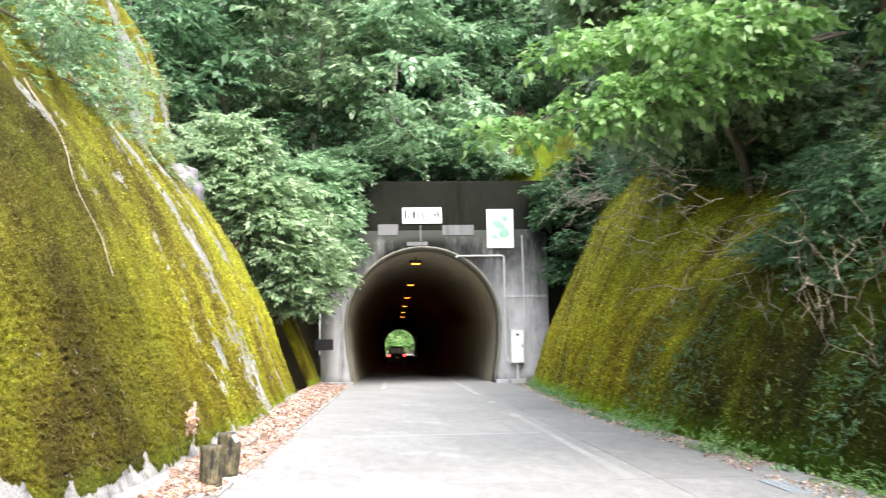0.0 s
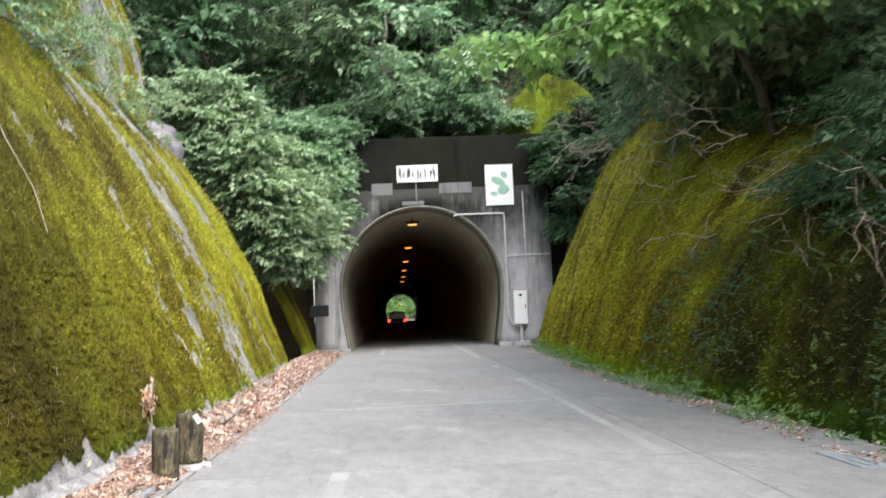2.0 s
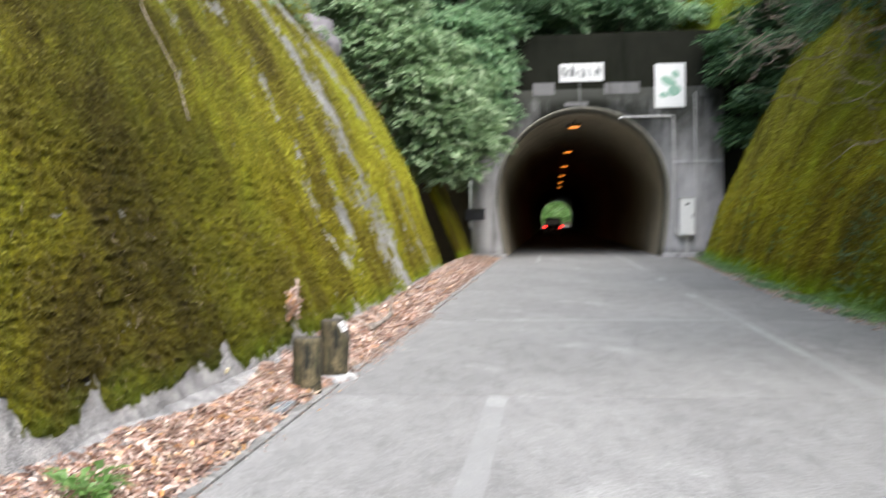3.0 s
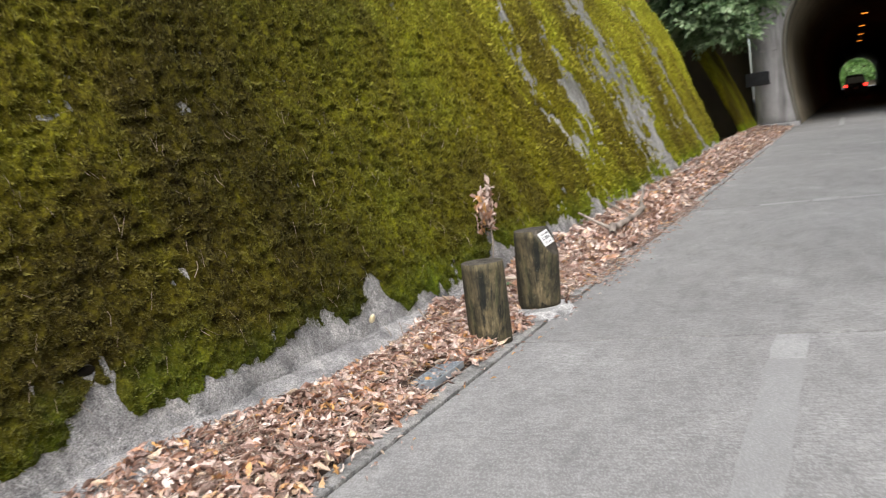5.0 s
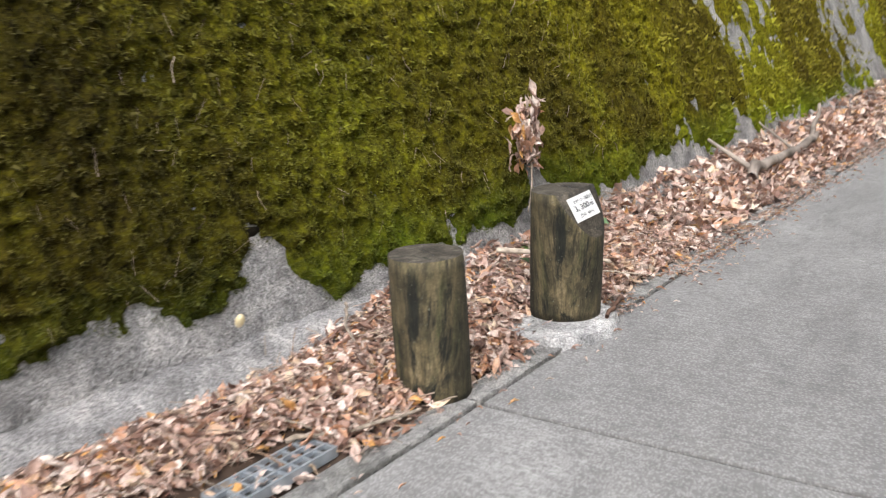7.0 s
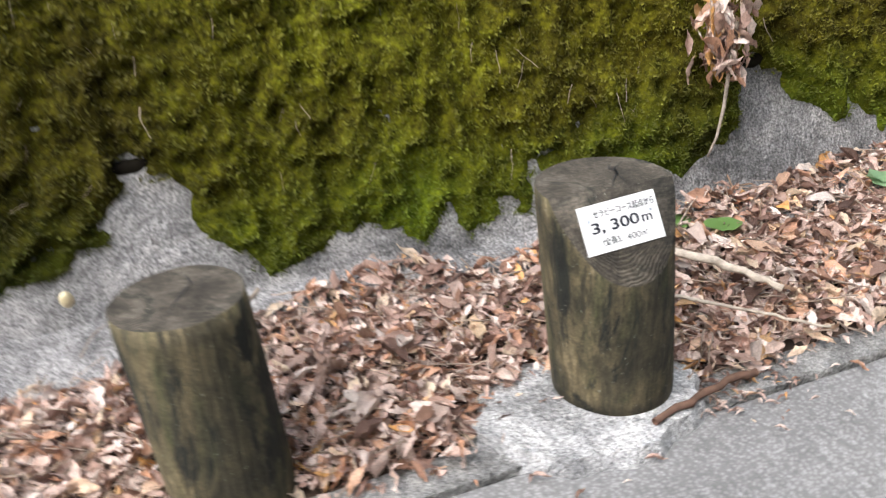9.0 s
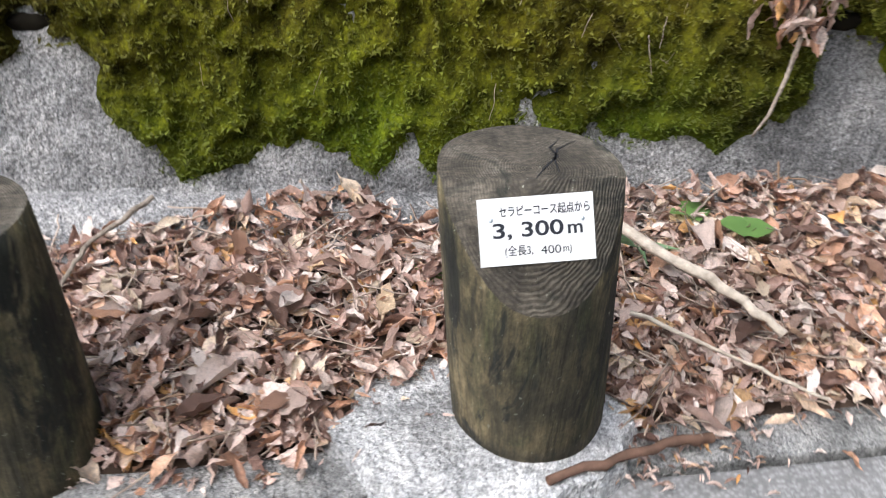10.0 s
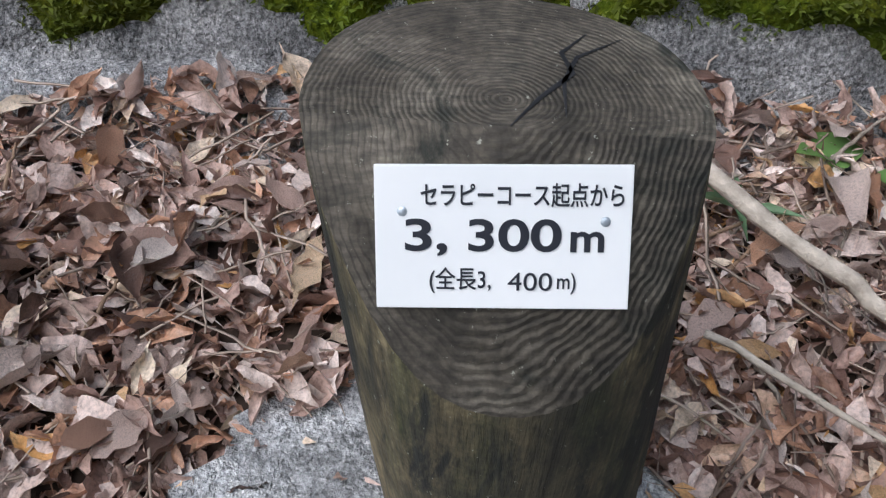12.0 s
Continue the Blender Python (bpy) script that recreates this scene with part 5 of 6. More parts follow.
def crack(points, width, parent):
    p = np.array(points, float)
    d = np.gradient(p, axis=0)
    s = np.stack([-d[:, 1], d[:, 0], np.zeros(len(p))], 1)
    s /= np.linalg.norm(s, axis=1, keepdims=True)
    wd = width * np.sin(np.linspace(0.15, math.pi - 0.15, len(p)))[:, None]
    v = np.concatenate([p + s * wd, p - s * wd])
    k = len(p)
    f = [(i, i + 1, k + i + 1, k + i) for i in range(k - 1)]
    return part("crack", fast_mesh("crack", v, np.array(f), [M_DARK]), parent)


crack([(0.03, 0.0, 0.4848), (0.0, 0.02, 0.4848), (-0.03, 0.045, 0.4848), (-0.055, 0.04, 0.4848), (-0.08, 0.06, 0.4848)], 0.0022, post_2)
crack([(0.02, 0.035, 0.4848), (-0.02, 0.038, 0.4848), (-0.05, 0.05, 0.4848), (-0.075, 0.085, 0.4848)], 0.0018, post_2)
crack([(0.05, -0.02, 0.4627), (0.01, 0.0, 0.4627), (-0.04, 0.03, 0.4627), (-0.09, 0.02, 0.4627)], 0.002, post_1)

# the distance plate
plate = new("distance_plate")
tagged(plate, "white enamel distance plate with black lettering, nailed to the post", "sign")
plate.matrix_world = Matrix.Translation(PC) @ Matrix((PU, PV, PN)).transposed().to_4x4()
part("board", box_bm(-0.0785, 0.0785, -0.0455, 0.0455, -0.003, 0.0, 0.0012), plate, "", M_WHITE)


def lettering(text, size, x, y, parent, width=None, bold=0.0, name="lettering"):
    cu = bpy.data.curves.new("lettering", 'FONT')
    cu.body, cu.size = text, size
    cu.offset = bold
    cu.extrude = 0.0002
    tmp = bpy.data.objects.new("lettering", cu)
    scene.collection.objects.link(tmp)
    me = bpy.data.meshes.new_from_object(tmp.evaluated_get(bpy.context.evaluated_depsgraph_get()))
    bpy.data.objects.remove(tmp)
    xs = [q.co.x for q in me.vertices] or [0.0]
    ysv = [q.co.y for q in me.vertices] or [0.0]
    w = max(xs) - min(xs) or 1.0
    k = (width / w) if width else 1.0
    me.transform(Matrix.Translation((x, y, 0.0005)) @ Matrix.Diagonal((k, 1, 1, 1)) @ Matrix.Translation((-min(xs), -min(ysv), 0)))
    me.materials.clear()
    me.materials.append(M_BLACK)
    return part(name, me, parent)


lettering("セラピーコース起点から", 0.0155, -0.050, 0.0195, plate, 0.123, 0.0002)
lettering("3", 0.028, -0.060, -0.0085, plate, 0.0165, 0.0005)
lettering(",", 0.028, -0.0405, -0.0115, plate, 0.0065, 0.0006)
lettering("300", 0.028, -0.021, -0.0085, plate, 0.057, 0.0005)
lettering("m", 0.026, 0.0415, -0.0085, plate, 0.0205, 0.0005)
lettering("(全長3,", 0.0155, -0.045, -0.0355, plate, 0.038, 0.0001)
lettering("400", 0.0165, 0.0035, -0.0335, plate, 0.0275, 0.0)
lettering("m)", 0.0145, 0.034, -0.0355, plate, 0.0115, 0.0001)
for x, y in ((-0.0615, 0.0165), (0.0625, 0.0105)):
    bm = bmesh.new()
    bmesh.ops.create_uvsphere(bm, u_segments=12, v_segments=6, radius=0.0032, matrix=Matrix.Translation((x, y, 0.0)) @ Matrix.Diagonal((1, 1, 0.45, 1)))
    part("nail", bm, plate, "grey nail head", M_STEEL)

# pale concrete footing round the posts
for cx, cy, a, b in ((-0.965, 8.18, 0.18, 0.235),):
    bm = bmesh.new()
    r = np.random.default_rng(int(cy * 10))
    k = 26
    ringv = [bm.verts.new((cx + a * math.cos(t) * q, cy + b * math.sin(t) * q, 0.037)) for t, q in ((2 * math.pi * i / k, 1 + r.normal(0, 0.07)) for i in range(k))]
    top = bm.faces.new(ringv)
    ext = bmesh.ops.extrude_face_region(bm, geom=[top])
    for q in ext["geom"]:
        if isinstance(q, bmesh.types.BMVert):
            q.co.z = -0.05
            q.co.x += (q.co.x - cx) * 0.15
            q.co.y += (q.co.y - cy) * 0.15
    bmesh.ops.recalc_face_normals(bm, faces=bm.faces[:])
    thing("post_footing", bm, "speckled pale concrete footing round the wooden post", "footing", "post footings", material=M_PAD)


def grating(name, label, x0, x1, y0, y1, z):
    root = new(name)
    root.location = ((x0 + x1) / 2, (y0 + y1) / 2, z)
    tagged(root, label, "drain grating", "drain gratings")
    w, l = (x1 - x0) / 2, (y1 - y0) / 2
    for s in (-1, 1):
        part("side_bar", box_bm(s * w - 0.004, s * w + 0.004, -l, l, -0.03, 0, 0.001), root, "", M_STEEL)
    k = int((y1 - y0) / 0.045)
    bar = bpy.data.meshes.new("cross_bar")
    b = box_bm(-w, w, -0.005, 0.005, -0.03, -0.002, 0.001)
    b.to_mesh(bar)
    b.free()
    bar.materials.append(M_STEEL)
    for i in range(k + 1):
        part("cross_bar", bar, root).location = (0, -l + 2 * l * i / k, 0)
    for s in (-0.33, 0.33):
        part("rod", box_bm(s * w - 0.004, s * w + 0.004, -l, l, -0.012, 0.0, 0.001), root, "", M_STEEL)
    return root


grating("drain_grating", "blue-grey galvanised drain grating half buried in leaves", -1.1, -0.985, 6.6, 6.96, 0.04)
grating("drain_grating", "blue-grey galvanised drain grating among weeds", 4.72, 4.98, 6.3, 7.1, 0.012)
grating("drain_grating", "blue-grey galvanised drain grating among weeds", 5.2, 5.44, 14.6, 15.4, 0.02)


def stick(label, pts, r0, r1, mat, seed, forks=()):
    rng = np.random.default_rng(seed)
    p = np.array(pts, float)
    t = np.linspace(0, len(p) - 1, 14)
    q = np.stack([np.interp(t, np.arange(len(p)), p[:, k]) for k in range(3)], 1) + rng.normal(0, r0 * 0.3, (14, 3))
    bits = [tube(q, np.linspace(r0, r1, 14) * rng.uniform(0.85, 1.15, 14), 7)]
    for a, b, r in forks:
        bits.append(tube(bend(rng, a, b, 6, 0.06), np.linspace(r, r * 0.5, 6), 6))
    v, f = merge(bits)
    return thing("stick", fast_mesh("stick", v, f, [mat], True), label, "stick")


M_STICK_DARK = plain("dark_stick", (0.08, 0.045, 0.03), (0.2, 0.11, 0.075), 20, 0.85, 0, 0.5)
M_PALE_STICK = plain("bleached_stick", (0.3, 0.25, 0.2), (0.66, 0.57, 0.47), 40, 0.85, 0, 0.8, (1, 1, 1))
M_BRANCH = plain("grey_brown_branch", (0.07, 0.055, 0.045), (0.42, 0.36, 0.31), 6, 0.9, 0, 0.8)
M_STICK = plain("brown_stick", (0.15, 0.09, 0.055), (0.3, 0.2, 0.13), 20, 0.85, 0, 0.5)
stick("pale split stick lying across the dry leaves", [(-1.42, 8.44, 0.19), (-1.25, 8.57, 0.165), (-1.12, 8.68, 0.14), (-1.045, 8.74, 0.115)], 0.012, 0.009, M_PALE_STICK, 1)
stick("thin pale twig lying on the dry leaves", [(-1.11, 8.47, 0.135), (-1.033, 8.58, 0.115), (-0.97, 8.68, 0.09), (-0.92, 8.77, 0.065)], 0.0045, 0.003, M_PALE_STICK, 2)
stick("broken brown root beside the post footing", [(-0.828, 8.262, 0.045), (-0.85, 8.36, 0.05), (-0.866, 8.43, 0.05), (-0.885, 8.5, 0.04), (-0.9, 8.56, 0.02)], 0.0075, 0.0095, M_STICK_DARK, 3)
stick("forked pale dead branch lying on the leaves", [(-1.15, 10.92, 0.08), (-1.2, 11.1, 0.14), (-1.18, 11.6, 0.125), (-1.2, 12.2, 0.13), (-1.22, 12.6, 0.14)], 0.036, 0.028, M_BRANCH, 4,
      [((-1.2, 11.05, 0.14), (-1.5, 11.1, 0.3), 0.02), ((-1.22, 12.5, 0.14), (-1.24, 12.75, 0.36), 0.024), ((-1.2, 11.9, 0.13), (-1.52, 12.2, 0.28), 0.013)])
stick("pale twig standing out of the leaves", [(-1.52, 7.62, 0.18), (-1.42, 7.5, 0.14), (-1.33, 7.46, 0.1)], 0.006, 0.004, M_DEAD, 5)
stick("thin stalk lying beside the drain grating", [(-1.12, 6.9, 0.05), (-0.99, 7.05, 0.05), (-0.92, 7.25, 0.045)], 0.008, 0.005, M_DEAD, 6)
rng = np.random.default_rng(620)
for k in range(95):
    y = rng.uniform(6.2, 9.6)
    x = rng.uniform(-1.5, -1.0)
    if math.hypot(x + 0.98, y - 7.42) < 0.3 or math.hypot(x + 0.97, y - 8.23) < 0.3:
        continue
    a, ln = rng.uniform(0, 6.28), rng.uniform(0.07, 0.2)
    p0, p1 = np.array([x, y]), np.array([x + math.cos(a) * ln, y + math.sin(a) * ln])
    z0, z1 = float(litter_z(p0[0], p0[1])) + 0.016, float(litter_z(p1[0], p1[1])) + 0.02
    stick("small dry twig among the fallen leaves", [(*p0, z0), (*((p0 + p1) / 2), (z0 + z1) / 2 + 0.012), (*p1, z1)], rng.uniform(0.0015, 0.004), 0.0015, (M_DEAD, M_STICK)[k % 2], 630 + k)

# dry straws and needles caught in the moss
rng = np.random.default_rng(640)
n = 260
y, z = rng.uniform(5.0, 10.0, n), rng.uniform(0.25, 1.5, n)
ok = bare(y, z) < -0.5
y, z = y[ok], z[ok]
bits = []
for k in range(4):
    yy, zz = y[k::4], z[k::4]
    bits.append(scatter(fine_twig(740 + k), np.stack([left_x(yy, zz) + rng.uniform(0.05, 0.08, len(yy)), yy, zz], 1),
                        turns(rng, len(yy), None, (60, 30), (0, 30)), rng.uniform(0.03, 0.09, len(yy))))
v, f = merge(bits)
thing("dry_straws", fast_mesh("dry_straws", v, f, [M_TWIGS], True), "pale dry straws and needles caught in the moss", "straws", kind="stuff")

# clump of dead leaves caught on the wall, with its hanging stalk
rng = np.random.default_rng(650)
clump = new("dead_leaf_clump")
clump.location = (-1.555, 8.905, 0.455)
tagged(clump, "bunch of dead brown leaves caught on the mossy wall", "dead leaves")
c = rng.normal(0, 1, (170, 3)) * np.array([0.03, 0.036, 0.075]) + np.array([0.02, 0.0, 0.15])
bits = [scatter(LEAVES[k], c[k::12], turns(rng, len(c[k::12]), None, (-60, 30), (0, 50)), rng.uniform(0.035, 0.08, len(c[k::12]))) for k in range(12)]
v, f = merge(bits)
part("foliage", fast_mesh("foliage", v, f, [M_LITTER]), clump)
v, f = tube(np.array([(0.04, 0.02, 0.16), (0.04, 0.005, 0.03), (0.05, -0.012, -0.06), (0.05, -0.03, -0.14), (0.05, -0.055, -0.19)]), [0.006, 0.006, 0.005, 0.004, 0.003], 6)
part("stalk", fast_mesh("stalk", v, f, [M_DEAD], True), clump, "pale bare stalk")


def plant(name, label, base, seed, n, size, kind, mat, pitch):
    rng = np.random.default_rng(seed)
    root = new(name)
    root.location = base
    tagged(root, label, "plant")
    for k in range(n):
        a = 2 * math.pi * k / n + rng.uniform(-0.4, 0.4)
        v, f = scatter(kind, np.zeros((1, 3)), turns(rng, 1, np.array([a]), (pitch, 12), (0, 12)), np.array([size * rng.uniform(0.7, 1.15)]))
        part("frond", fast_mesh("frond", v, f, [mat]), root)
    return root


plant("fern", "small bright green fern growing out of the leaf litter", (-1.27, 4.36, 0.05), 700, 24, 0.2, BROAD[0], M_LEAF_BRIGHT, 48)
heart = (np.array([(0, 0, 0), (0.32, -0.1, 0.03), (0.5, 0.15, 0.06), (0.34, 0.6, 0.05), (0, 1, -0.1), (-0.34, 0.6, 0.05), (-0.5, 0.15, 0.06), (-0.32, -0.1, 0.03), (0, 0.5, 0)], float),
         np.array([(0, 1, 8), (1, 2, 8), (2, 3, 8), (3, 4, 8), (4, 5, 8), (5, 6, 8), (6, 7, 8), (7, 0, 8)]))
plant("ivy_seedling", "heart-shaped green leaves among the dry leaves", (-1.43, 8.70, 0.13), 701, 2, 0.06, heart, M_LEAF_BRIGHT, 14)
plant("ivy_seedling", "heart-shaped green leaf among the dry leaves", (-1.36, 8.80, 0.13), 711, 2, 0.065, heart, M_LEAF_BRIGHT, 10)
plant("grass_tuft", "small green grass tuft among the dry leaves", (-1.33, 8.56, 0.12), 702, 5, 0.08, flat_leaf(0.14, 0.2, 0.05), M_LEAF_MID, 25)
plant("seedling", "small green seedling among the dry leaves", (-1.30, 8.14, 0.10), 703, 3, 0.045, heart, M_LEAF_BRIGHT, 20)
plant("seedling", "small green seedling at the edge of the drift", (-1.4, 9.35, 0.13), 704, 4, 0.06, heart, M_LEAF_MID, 20)

# flattened black lumps on the wall that stand for the dark inside weep holes
for w in WEEPS:
    x = float(left_x(np.array([w]), np.array([0.46]))[0])
    bm = bmesh.new()
    bmesh.ops.create_uvsphere(bm, u_segments=20, v_segments=12, radius=1)
    for q in bm.verts:
        d = 1 + 0.25 * noise.fractal(q.co * 2.2 + Vector((w, 0, 0)), 1.0, 2.0, 3)
        q.co = Vector((x + 0.012 * q.co.x, w + 0.052 * q.co.y * d, 0.46 + 0.021 * q.co.z * d))
    thing("weep_hole_lump", bm, "flat black lump on the wall standing for a shaded weep hole", "drain hole", "weep holes", material=M_HOLE_SHADE)
bm = bmesh.new()
bmesh.ops.create_uvsphere(bm, u_segments=14, v_segments=10, radius=0.022, matrix=Matrix.Translation((-1.60, 7.2, 0.225)) @ Matrix.Rotation(0.5, 4, 'Y') @ Matrix.Diagonal((0.7, 0.75, 1.2, 1)))
thing("snail_shell", bm, "small cream snail shell on the wall", "snail shell", material=plain("cream_shell", (0.5, 0.42, 0.25), (0.66, 0.58, 0.38), 30, 0.4))

# ---- the portal's fittings ----
def sign_board(name, label, x0, x1, z0, z1):
    root = new(name)
    root.location = ((x0 + x1) / 2, YP - 0.05, (z0 + z1) / 2)
    tagged(root, label, "sign")
    w, h = (x1 - x0) / 2, (z1 - z0) / 2
    part("board", box_bm(-w, w, -0.02, 0.04, -h, h, 0.006), root, "", M_WHITE)
    return root, w, h


name_board, w, h = sign_board("name_board", "white tunnel name board with weathered dark lettering", 1.33, 2.95, 6.57, 7.24)
rng = np.random.default_rng(800)
for k in range(9):
    cx = -w + 0.13 + k * (2 * w - 0.26) / 8
    for m in range(5):
        a, b = rng.uniform(0.015, 0.04), rng.uniform(0.06, 0.2)
        x, z = cx + rng.uniform(-0.07, 0.07), rng.uniform(-0.09, 0.1)
        part("stroke", box_bm(x - a / 2, x + a / 2, -0.026, -0.02, z - b, z + b, 0.002), name_board, "", M_BLACK)
M_SIGN_GREEN = plain("pale_green_print", (0.16, 0.36, 0.26), (0.36, 0.52, 0.42), 4, 0.5, 0, 0)
map_board, w, h = sign_board("picture_board", "white board with a faded pale green printed picture", 4.82, 5.92, 5.52, 7.14)
for x, z, a, b, r in ((-0.05, 0.15, 0.32, 0.16, 0.5), (0.15, -0.2, 0.25, 0.2, -0.4), (-0.22, -0.35, 0.16, 0.1, 0.2), (0.2, 0.4, 0.16, 0.12, 0.9)):
    bm = bmesh.new()
    bmesh.ops.create_circle(bm, cap_ends=True, segments=9, radius=1, matrix=Matrix.Translation((x, -0.0245, z)) @ Matrix.Rotation(r, 4, 'Y') @ Matrix.Rotation(math.pi / 2, 4, 'X') @ Matrix.Diagonal((a, b, 1, 1)))
    part("print", bm, map_board, "faded green print", M_SIGN_GREEN)
box = new("control_box")
box.location = (5.94, YP - 0.2, 0.79)
tagged(box, "white metal control box on a post beside the portal", "control box")
part("body", box_bm(-0.26, 0.26, -0.16, 0.12, 0, 1.36, 0.015), box, "", M_WHITE)
door = part("door", box_bm(-0.24, 0.24, -0.175, -0.162, 0.03, 1.33, 0.004), box, "", M_WHITE)
part("handle", box_bm(0.17, 0.2, -0.195, -0.176, 0.62, 0.78, 0.004), door, "dark handle", M_DARK)
part("plate", box_bm(-0.06, 0.06, -0.18, -0.1765, 1.1, 1.18, 0.001), door, "small dark plate", M_DARK)
part("post", box_bm(-0.05, 0.05, -0.05, 0.05, -0.95, 0.0, 0.008), box, "", M_PIPE)
part("cap", box_bm(-0.3, 0.3, -0.2, 0.14, 1.36, 1.4, 0.008), box, "", M_PIPE)


def conduit(label, pts, r):
    v, f = tube(np.array(pts, float), np.full(len(pts), r), 8)
    return thing("conduit", fast_mesh("conduit", v, f, [M_PIPE], True), label, "conduit pipe")


yq = YP - 0.10
conduit("grey conduit running from the arch down the portal", [(3.5, yq, 5.15), (3.64, yq, 5.2), (5.4, yq, 5.2), (5.47, yq, 5.17), (5.49, yq, 5.1), (5.49, yq, 3.0), (5.49, yq, 1.2), (5.55, yq, 0.9), (5.7, yq, 0.72), (5.9, yq, 0.7)], 0.035)
conduit("pale vertical conduit above the control box", [(6.26, yq, 6.05), (6.28, yq, 4.0), (6.28, yq, 2.3), (6.2, yq, 0.8), (6.14, yq, 0.62), (5.96, yq, 0.6)], 0.03)
pl = new("plaque")
pl.location = (-1.91, YP - 0.03, 1.655)
tagged(pl, "dark metal plaque fixed to the portal pier", "plaque")
part("panel", box_bm(-0.35, 0.35, -0.03, 0.02, -0.19, 0.19, 0.008), pl, "", M_DARK)
part("rim", box_bm(-0.38, 0.38, -0.02, 0.025, -0.22, 0.22, 0.01), pl, "", M_DARK)

# orange lamps under the crown of the tunnel
M_LAMP = bpy.data.materials.new("sodium_lamp")
M_LAMP.use_nodes = True
M_LAMP.node_tree.nodes["Principled BSDF"].inputs["Emission Color"].default_value = (1.0, 0.3, 0.03, 1)
M_LAMP.node_tree.nodes["Principled BSDF"].inputs["Emission Strength"].default_value = 1.0
lamp = new("tunnel_lamp")
tagged(lamp, "orange sodium lamp in a metal housing under the tunnel crown", "lamp", "tunnel lamps")
part("housing", box_bm(-0.28, 0.28, -0.14, 0.14, 0.0, 0.14, 0.02), lamp, "", M_DARK)
part("lens", box_bm(-0.2, 0.2, -0.145, 0.11, -0.05, 0.0, 0.02), lamp, "glowing orange lens", M_LAMP)
part("bracket", box_bm(-0.03, 0.03, -0.03, 0.03, 0.14, 0.3, 0.004), lamp, "", M_DARK)
lamp.location = (1.95, 39.2, 5.28)
for k in range(1, 6):
    copy_thing(lamp, pose(1.95, 39.2 + 14.1 * k, 5.28))

# the car driving off inside the tunnel
car = new("car")
car.location = (1.15, 78, 0.0)
tagged(car, "dark small car with red tail lights inside the tunnel", "car")
bm = bmesh.new()
outline = [(-0.5, 0.32), (-0.78, 0.4), (-0.82, 0.85), (-0.74, 1.0), (-0.62, 1.55), (-0.5, 1.66), (0.5, 1.66), (0.62, 1.55), (0.74, 1.0), (0.82, 0.85), (0.78, 0.4), (0.5, 0.32)]
ra = [bm.verts.new((x, 0, z)) for x, z in outline]
rb = [bm.verts.new((x * 0.98, 3.4, z if z < 1.01 else 1.0 + (z - 1.0) * 0.05)) for x, z in outline]
rm = [bm.verts.new((x, 2.2, z)) for x, z in outline]
bm.faces.new(ra)
bm.faces.new(rb[::-1])
for p, q in ((ra, rm), (rm, rb)):
    for i in range(12):
        bm.faces.new((p[i], q[i], q[(i + 1) % 12], p[(i + 1) % 12]))
bmesh.ops.recalc_face_normals(bm, faces=bm.faces[:])
part("body", bm, car, "", M_DARK)
part("rear_window", box_bm(-0.56, 0.56, -0.012, 0.01, 1.06, 1.5, 0.004), car, "", plain("dark_glass", (0.01, 0.012, 0.014), (0.015, 0.017, 0.02), 3, 0.08, 0, 0))
part("bumper", box_bm(-0.8, 0.8, -0.09, 0.06, 0.32, 0.56, 0.04), car, "", M_DARK)
part("number_plate", box_bm(-0.17, 0.17, -0.105, -0.092, 0.62, 0.78, 0.003), car, "", M_WHITE)
M_TAIL = bpy.data.materials.new("tail_light")
M_TAIL.use_nodes = True
M_TAIL.node_tree.nodes["Principled BSDF"].inputs["Base Color"].default_value = (0.3, 0.01, 0.01, 1)
M_TAIL.node_tree.nodes["Principled BSDF"].inputs["Emission Color"].default_value = (1, 0.03, 0.02, 1)
M_TAIL.node_tree.nodes["Principled BSDF"].inputs["Emission Strength"].default_value = 3.0
for s in (-1, 1):
    part("tail_light", box_bm(s * 0.67 - 0.11, s * 0.67 + 0.11, -0.03, 0.03, 0.78, 0.98, 0.02), car, "glowing red tail light", M_TAIL)
for x in (-0.7, 0.7):
    for y in (0.65, 2.8):
        bm = bmesh.new()
        bmesh.ops.create_cone(bm, cap_ends=True, segments=24, radius1=0.3, radius2=0.3, depth=0.17, matrix=Matrix.Translation((x, y, 0.3)) @ Matrix.Rotation(math.pi / 2, 4, 'Y'))
        part("wheel", bm, car, "", M_DARK)

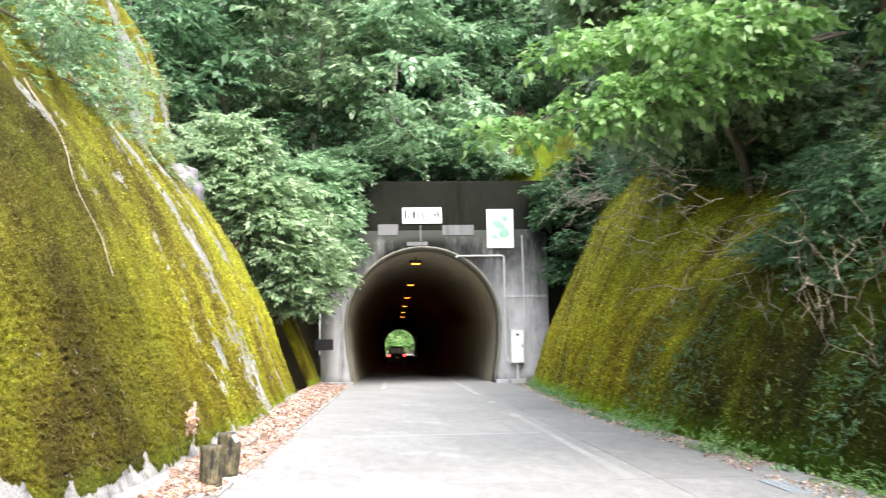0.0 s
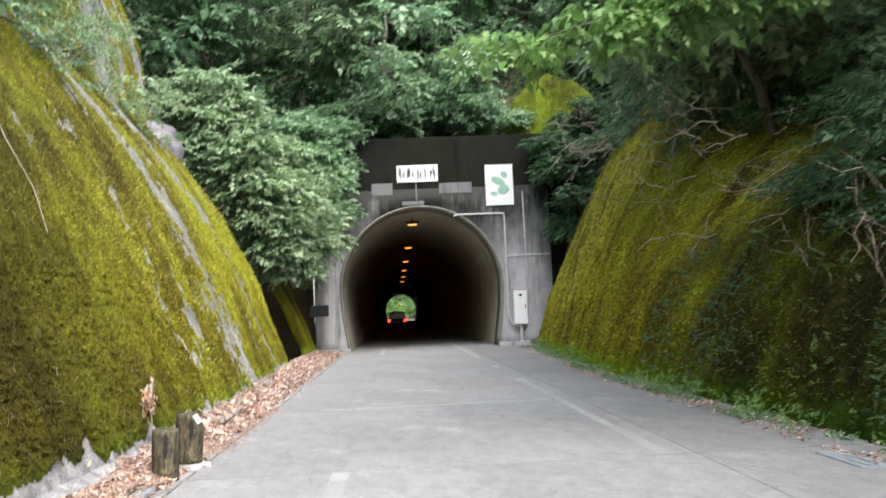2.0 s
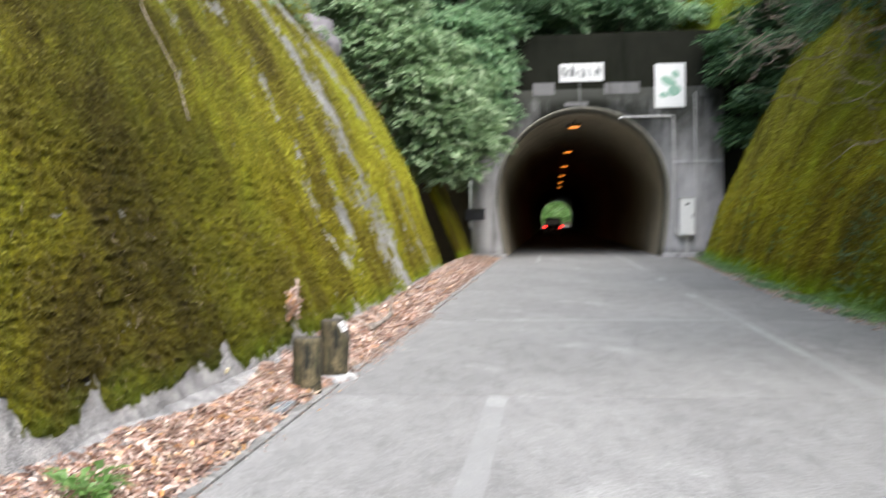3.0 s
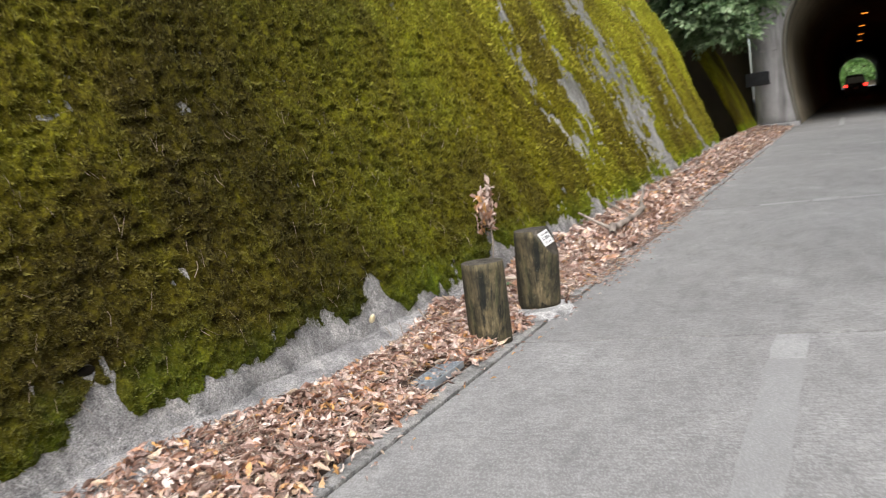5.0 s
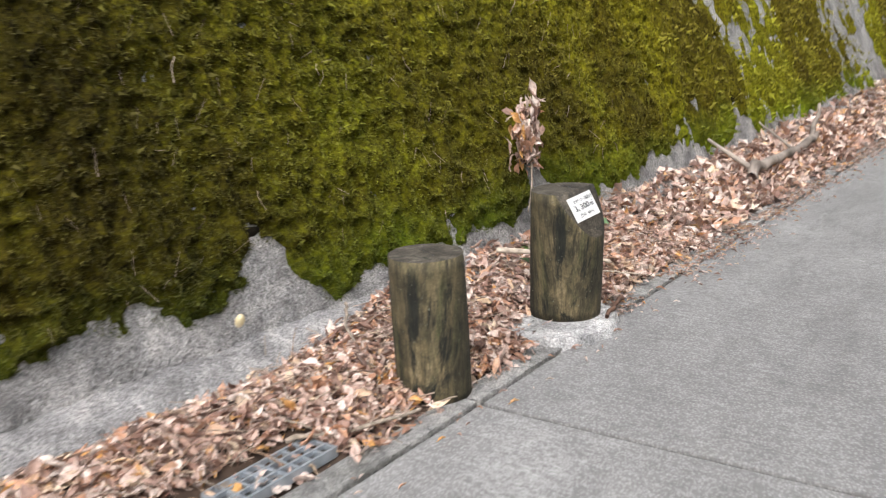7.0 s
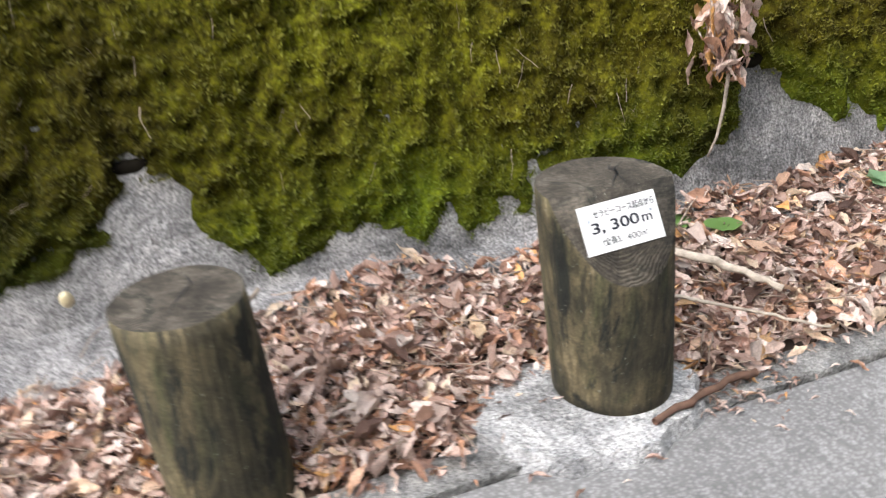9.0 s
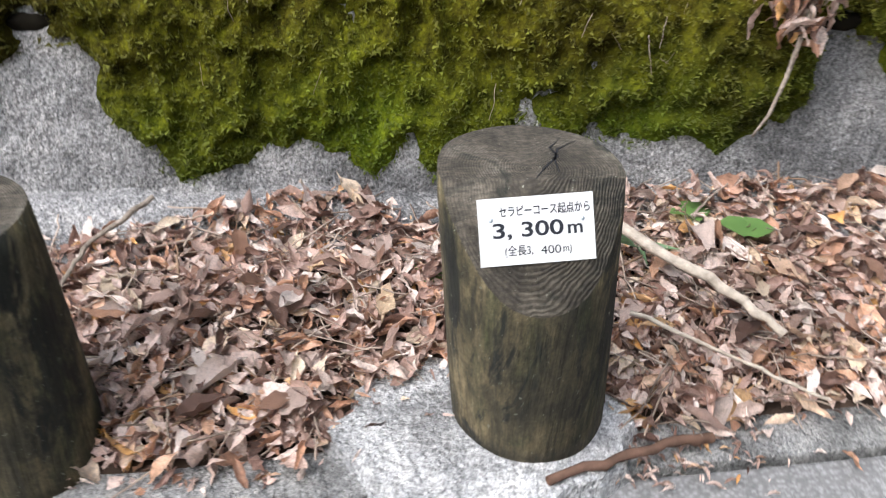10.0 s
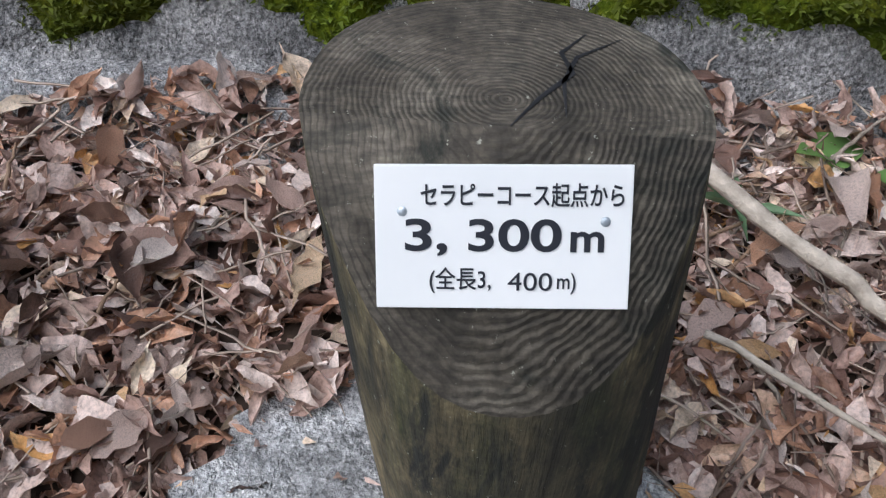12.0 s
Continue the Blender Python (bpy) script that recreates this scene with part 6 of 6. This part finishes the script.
# greenery beyond the far mouth
rng = np.random.default_rng(850)
n = 2600
x, y = rng.uniform(-14, 18, n), rng.uniform(234, 262, n)
z = hill_height(x, y) + rng.uniform(0, 1.5, n)
v, f = scatter(SPRAYS[1], np.stack([x, y, z], 1), turns(rng, n, None, (10, 30), (0, 30)), rng.uniform(1.4, 2.8, n))
thing("far_woods", fast_mesh("far_woods", v, f, [M_LEAF_BRIGHT]), "sunlit green woods beyond the far end of the tunnel", "woods", kind="stuff")
for k, (x, y, s) in enumerate([(-3, 244, 1.3), (2.5, 247, 1.4), (8, 246, 1.3), (5.2, 258, 1.6), (-1.5, 260, 1.6)]):
    copy_thing(kinds3[(1, 2, 1, 2, 1)[k]], Matrix.Translation((x, y, max(hz(x, y), 0) - 2.5)) @ Matrix.Rotation(k * 1.3, 4, 'Z') @ Matrix.Diagonal((s, s, s, 1)))

# nearest fallen leaves, one by one
shared = []
for k, (v, f) in enumerate(LEAVES):
    shared.append(fast_mesh("leaf", v, f, [M_LITTER_OB]))
rng = np.random.default_rng(900)
c, sz = litter(rng, 7.55, 9.2, 420, 0.042, 0.088, 0.0, 0.016)
for k in range(min(285, len(c))):
    ob = part("leaf", shared[k % 12], leaf_litter)
    ob.matrix_basis = Matrix.LocRotScale(Vector(c[k] + np.array([0, 0, 0.012])), Euler((rng.normal(0, 0.3), rng.normal(0, 0.3), rng.uniform(0, 6.28))), Vector((sz[k],) * 3))
# a few large broad leaves on top of the drift
for k in range(14):
    y = rng.uniform(7.62, 9.0)
    x = rng.uniform(-1.36, -1.08)
    if math.hypot(x + 0.985, y - 8.24) < 0.2 or math.hypot(x + 1.015, y - 7.44) < 0.2:
        continue
    size = rng.uniform(0.09, 0.115)
    ob = part("leaf", shared[12 + k % 8], leaf_litter)
    ob.matrix_basis = Matrix.LocRotScale(Vector((x, y, float(litter_z(x, y)) + 0.032)), Euler((rng.normal(0, 0.15), rng.normal(0, 0.15), rng.uniform(0, 6.28))), Vector((size * 1.2, size, size)))
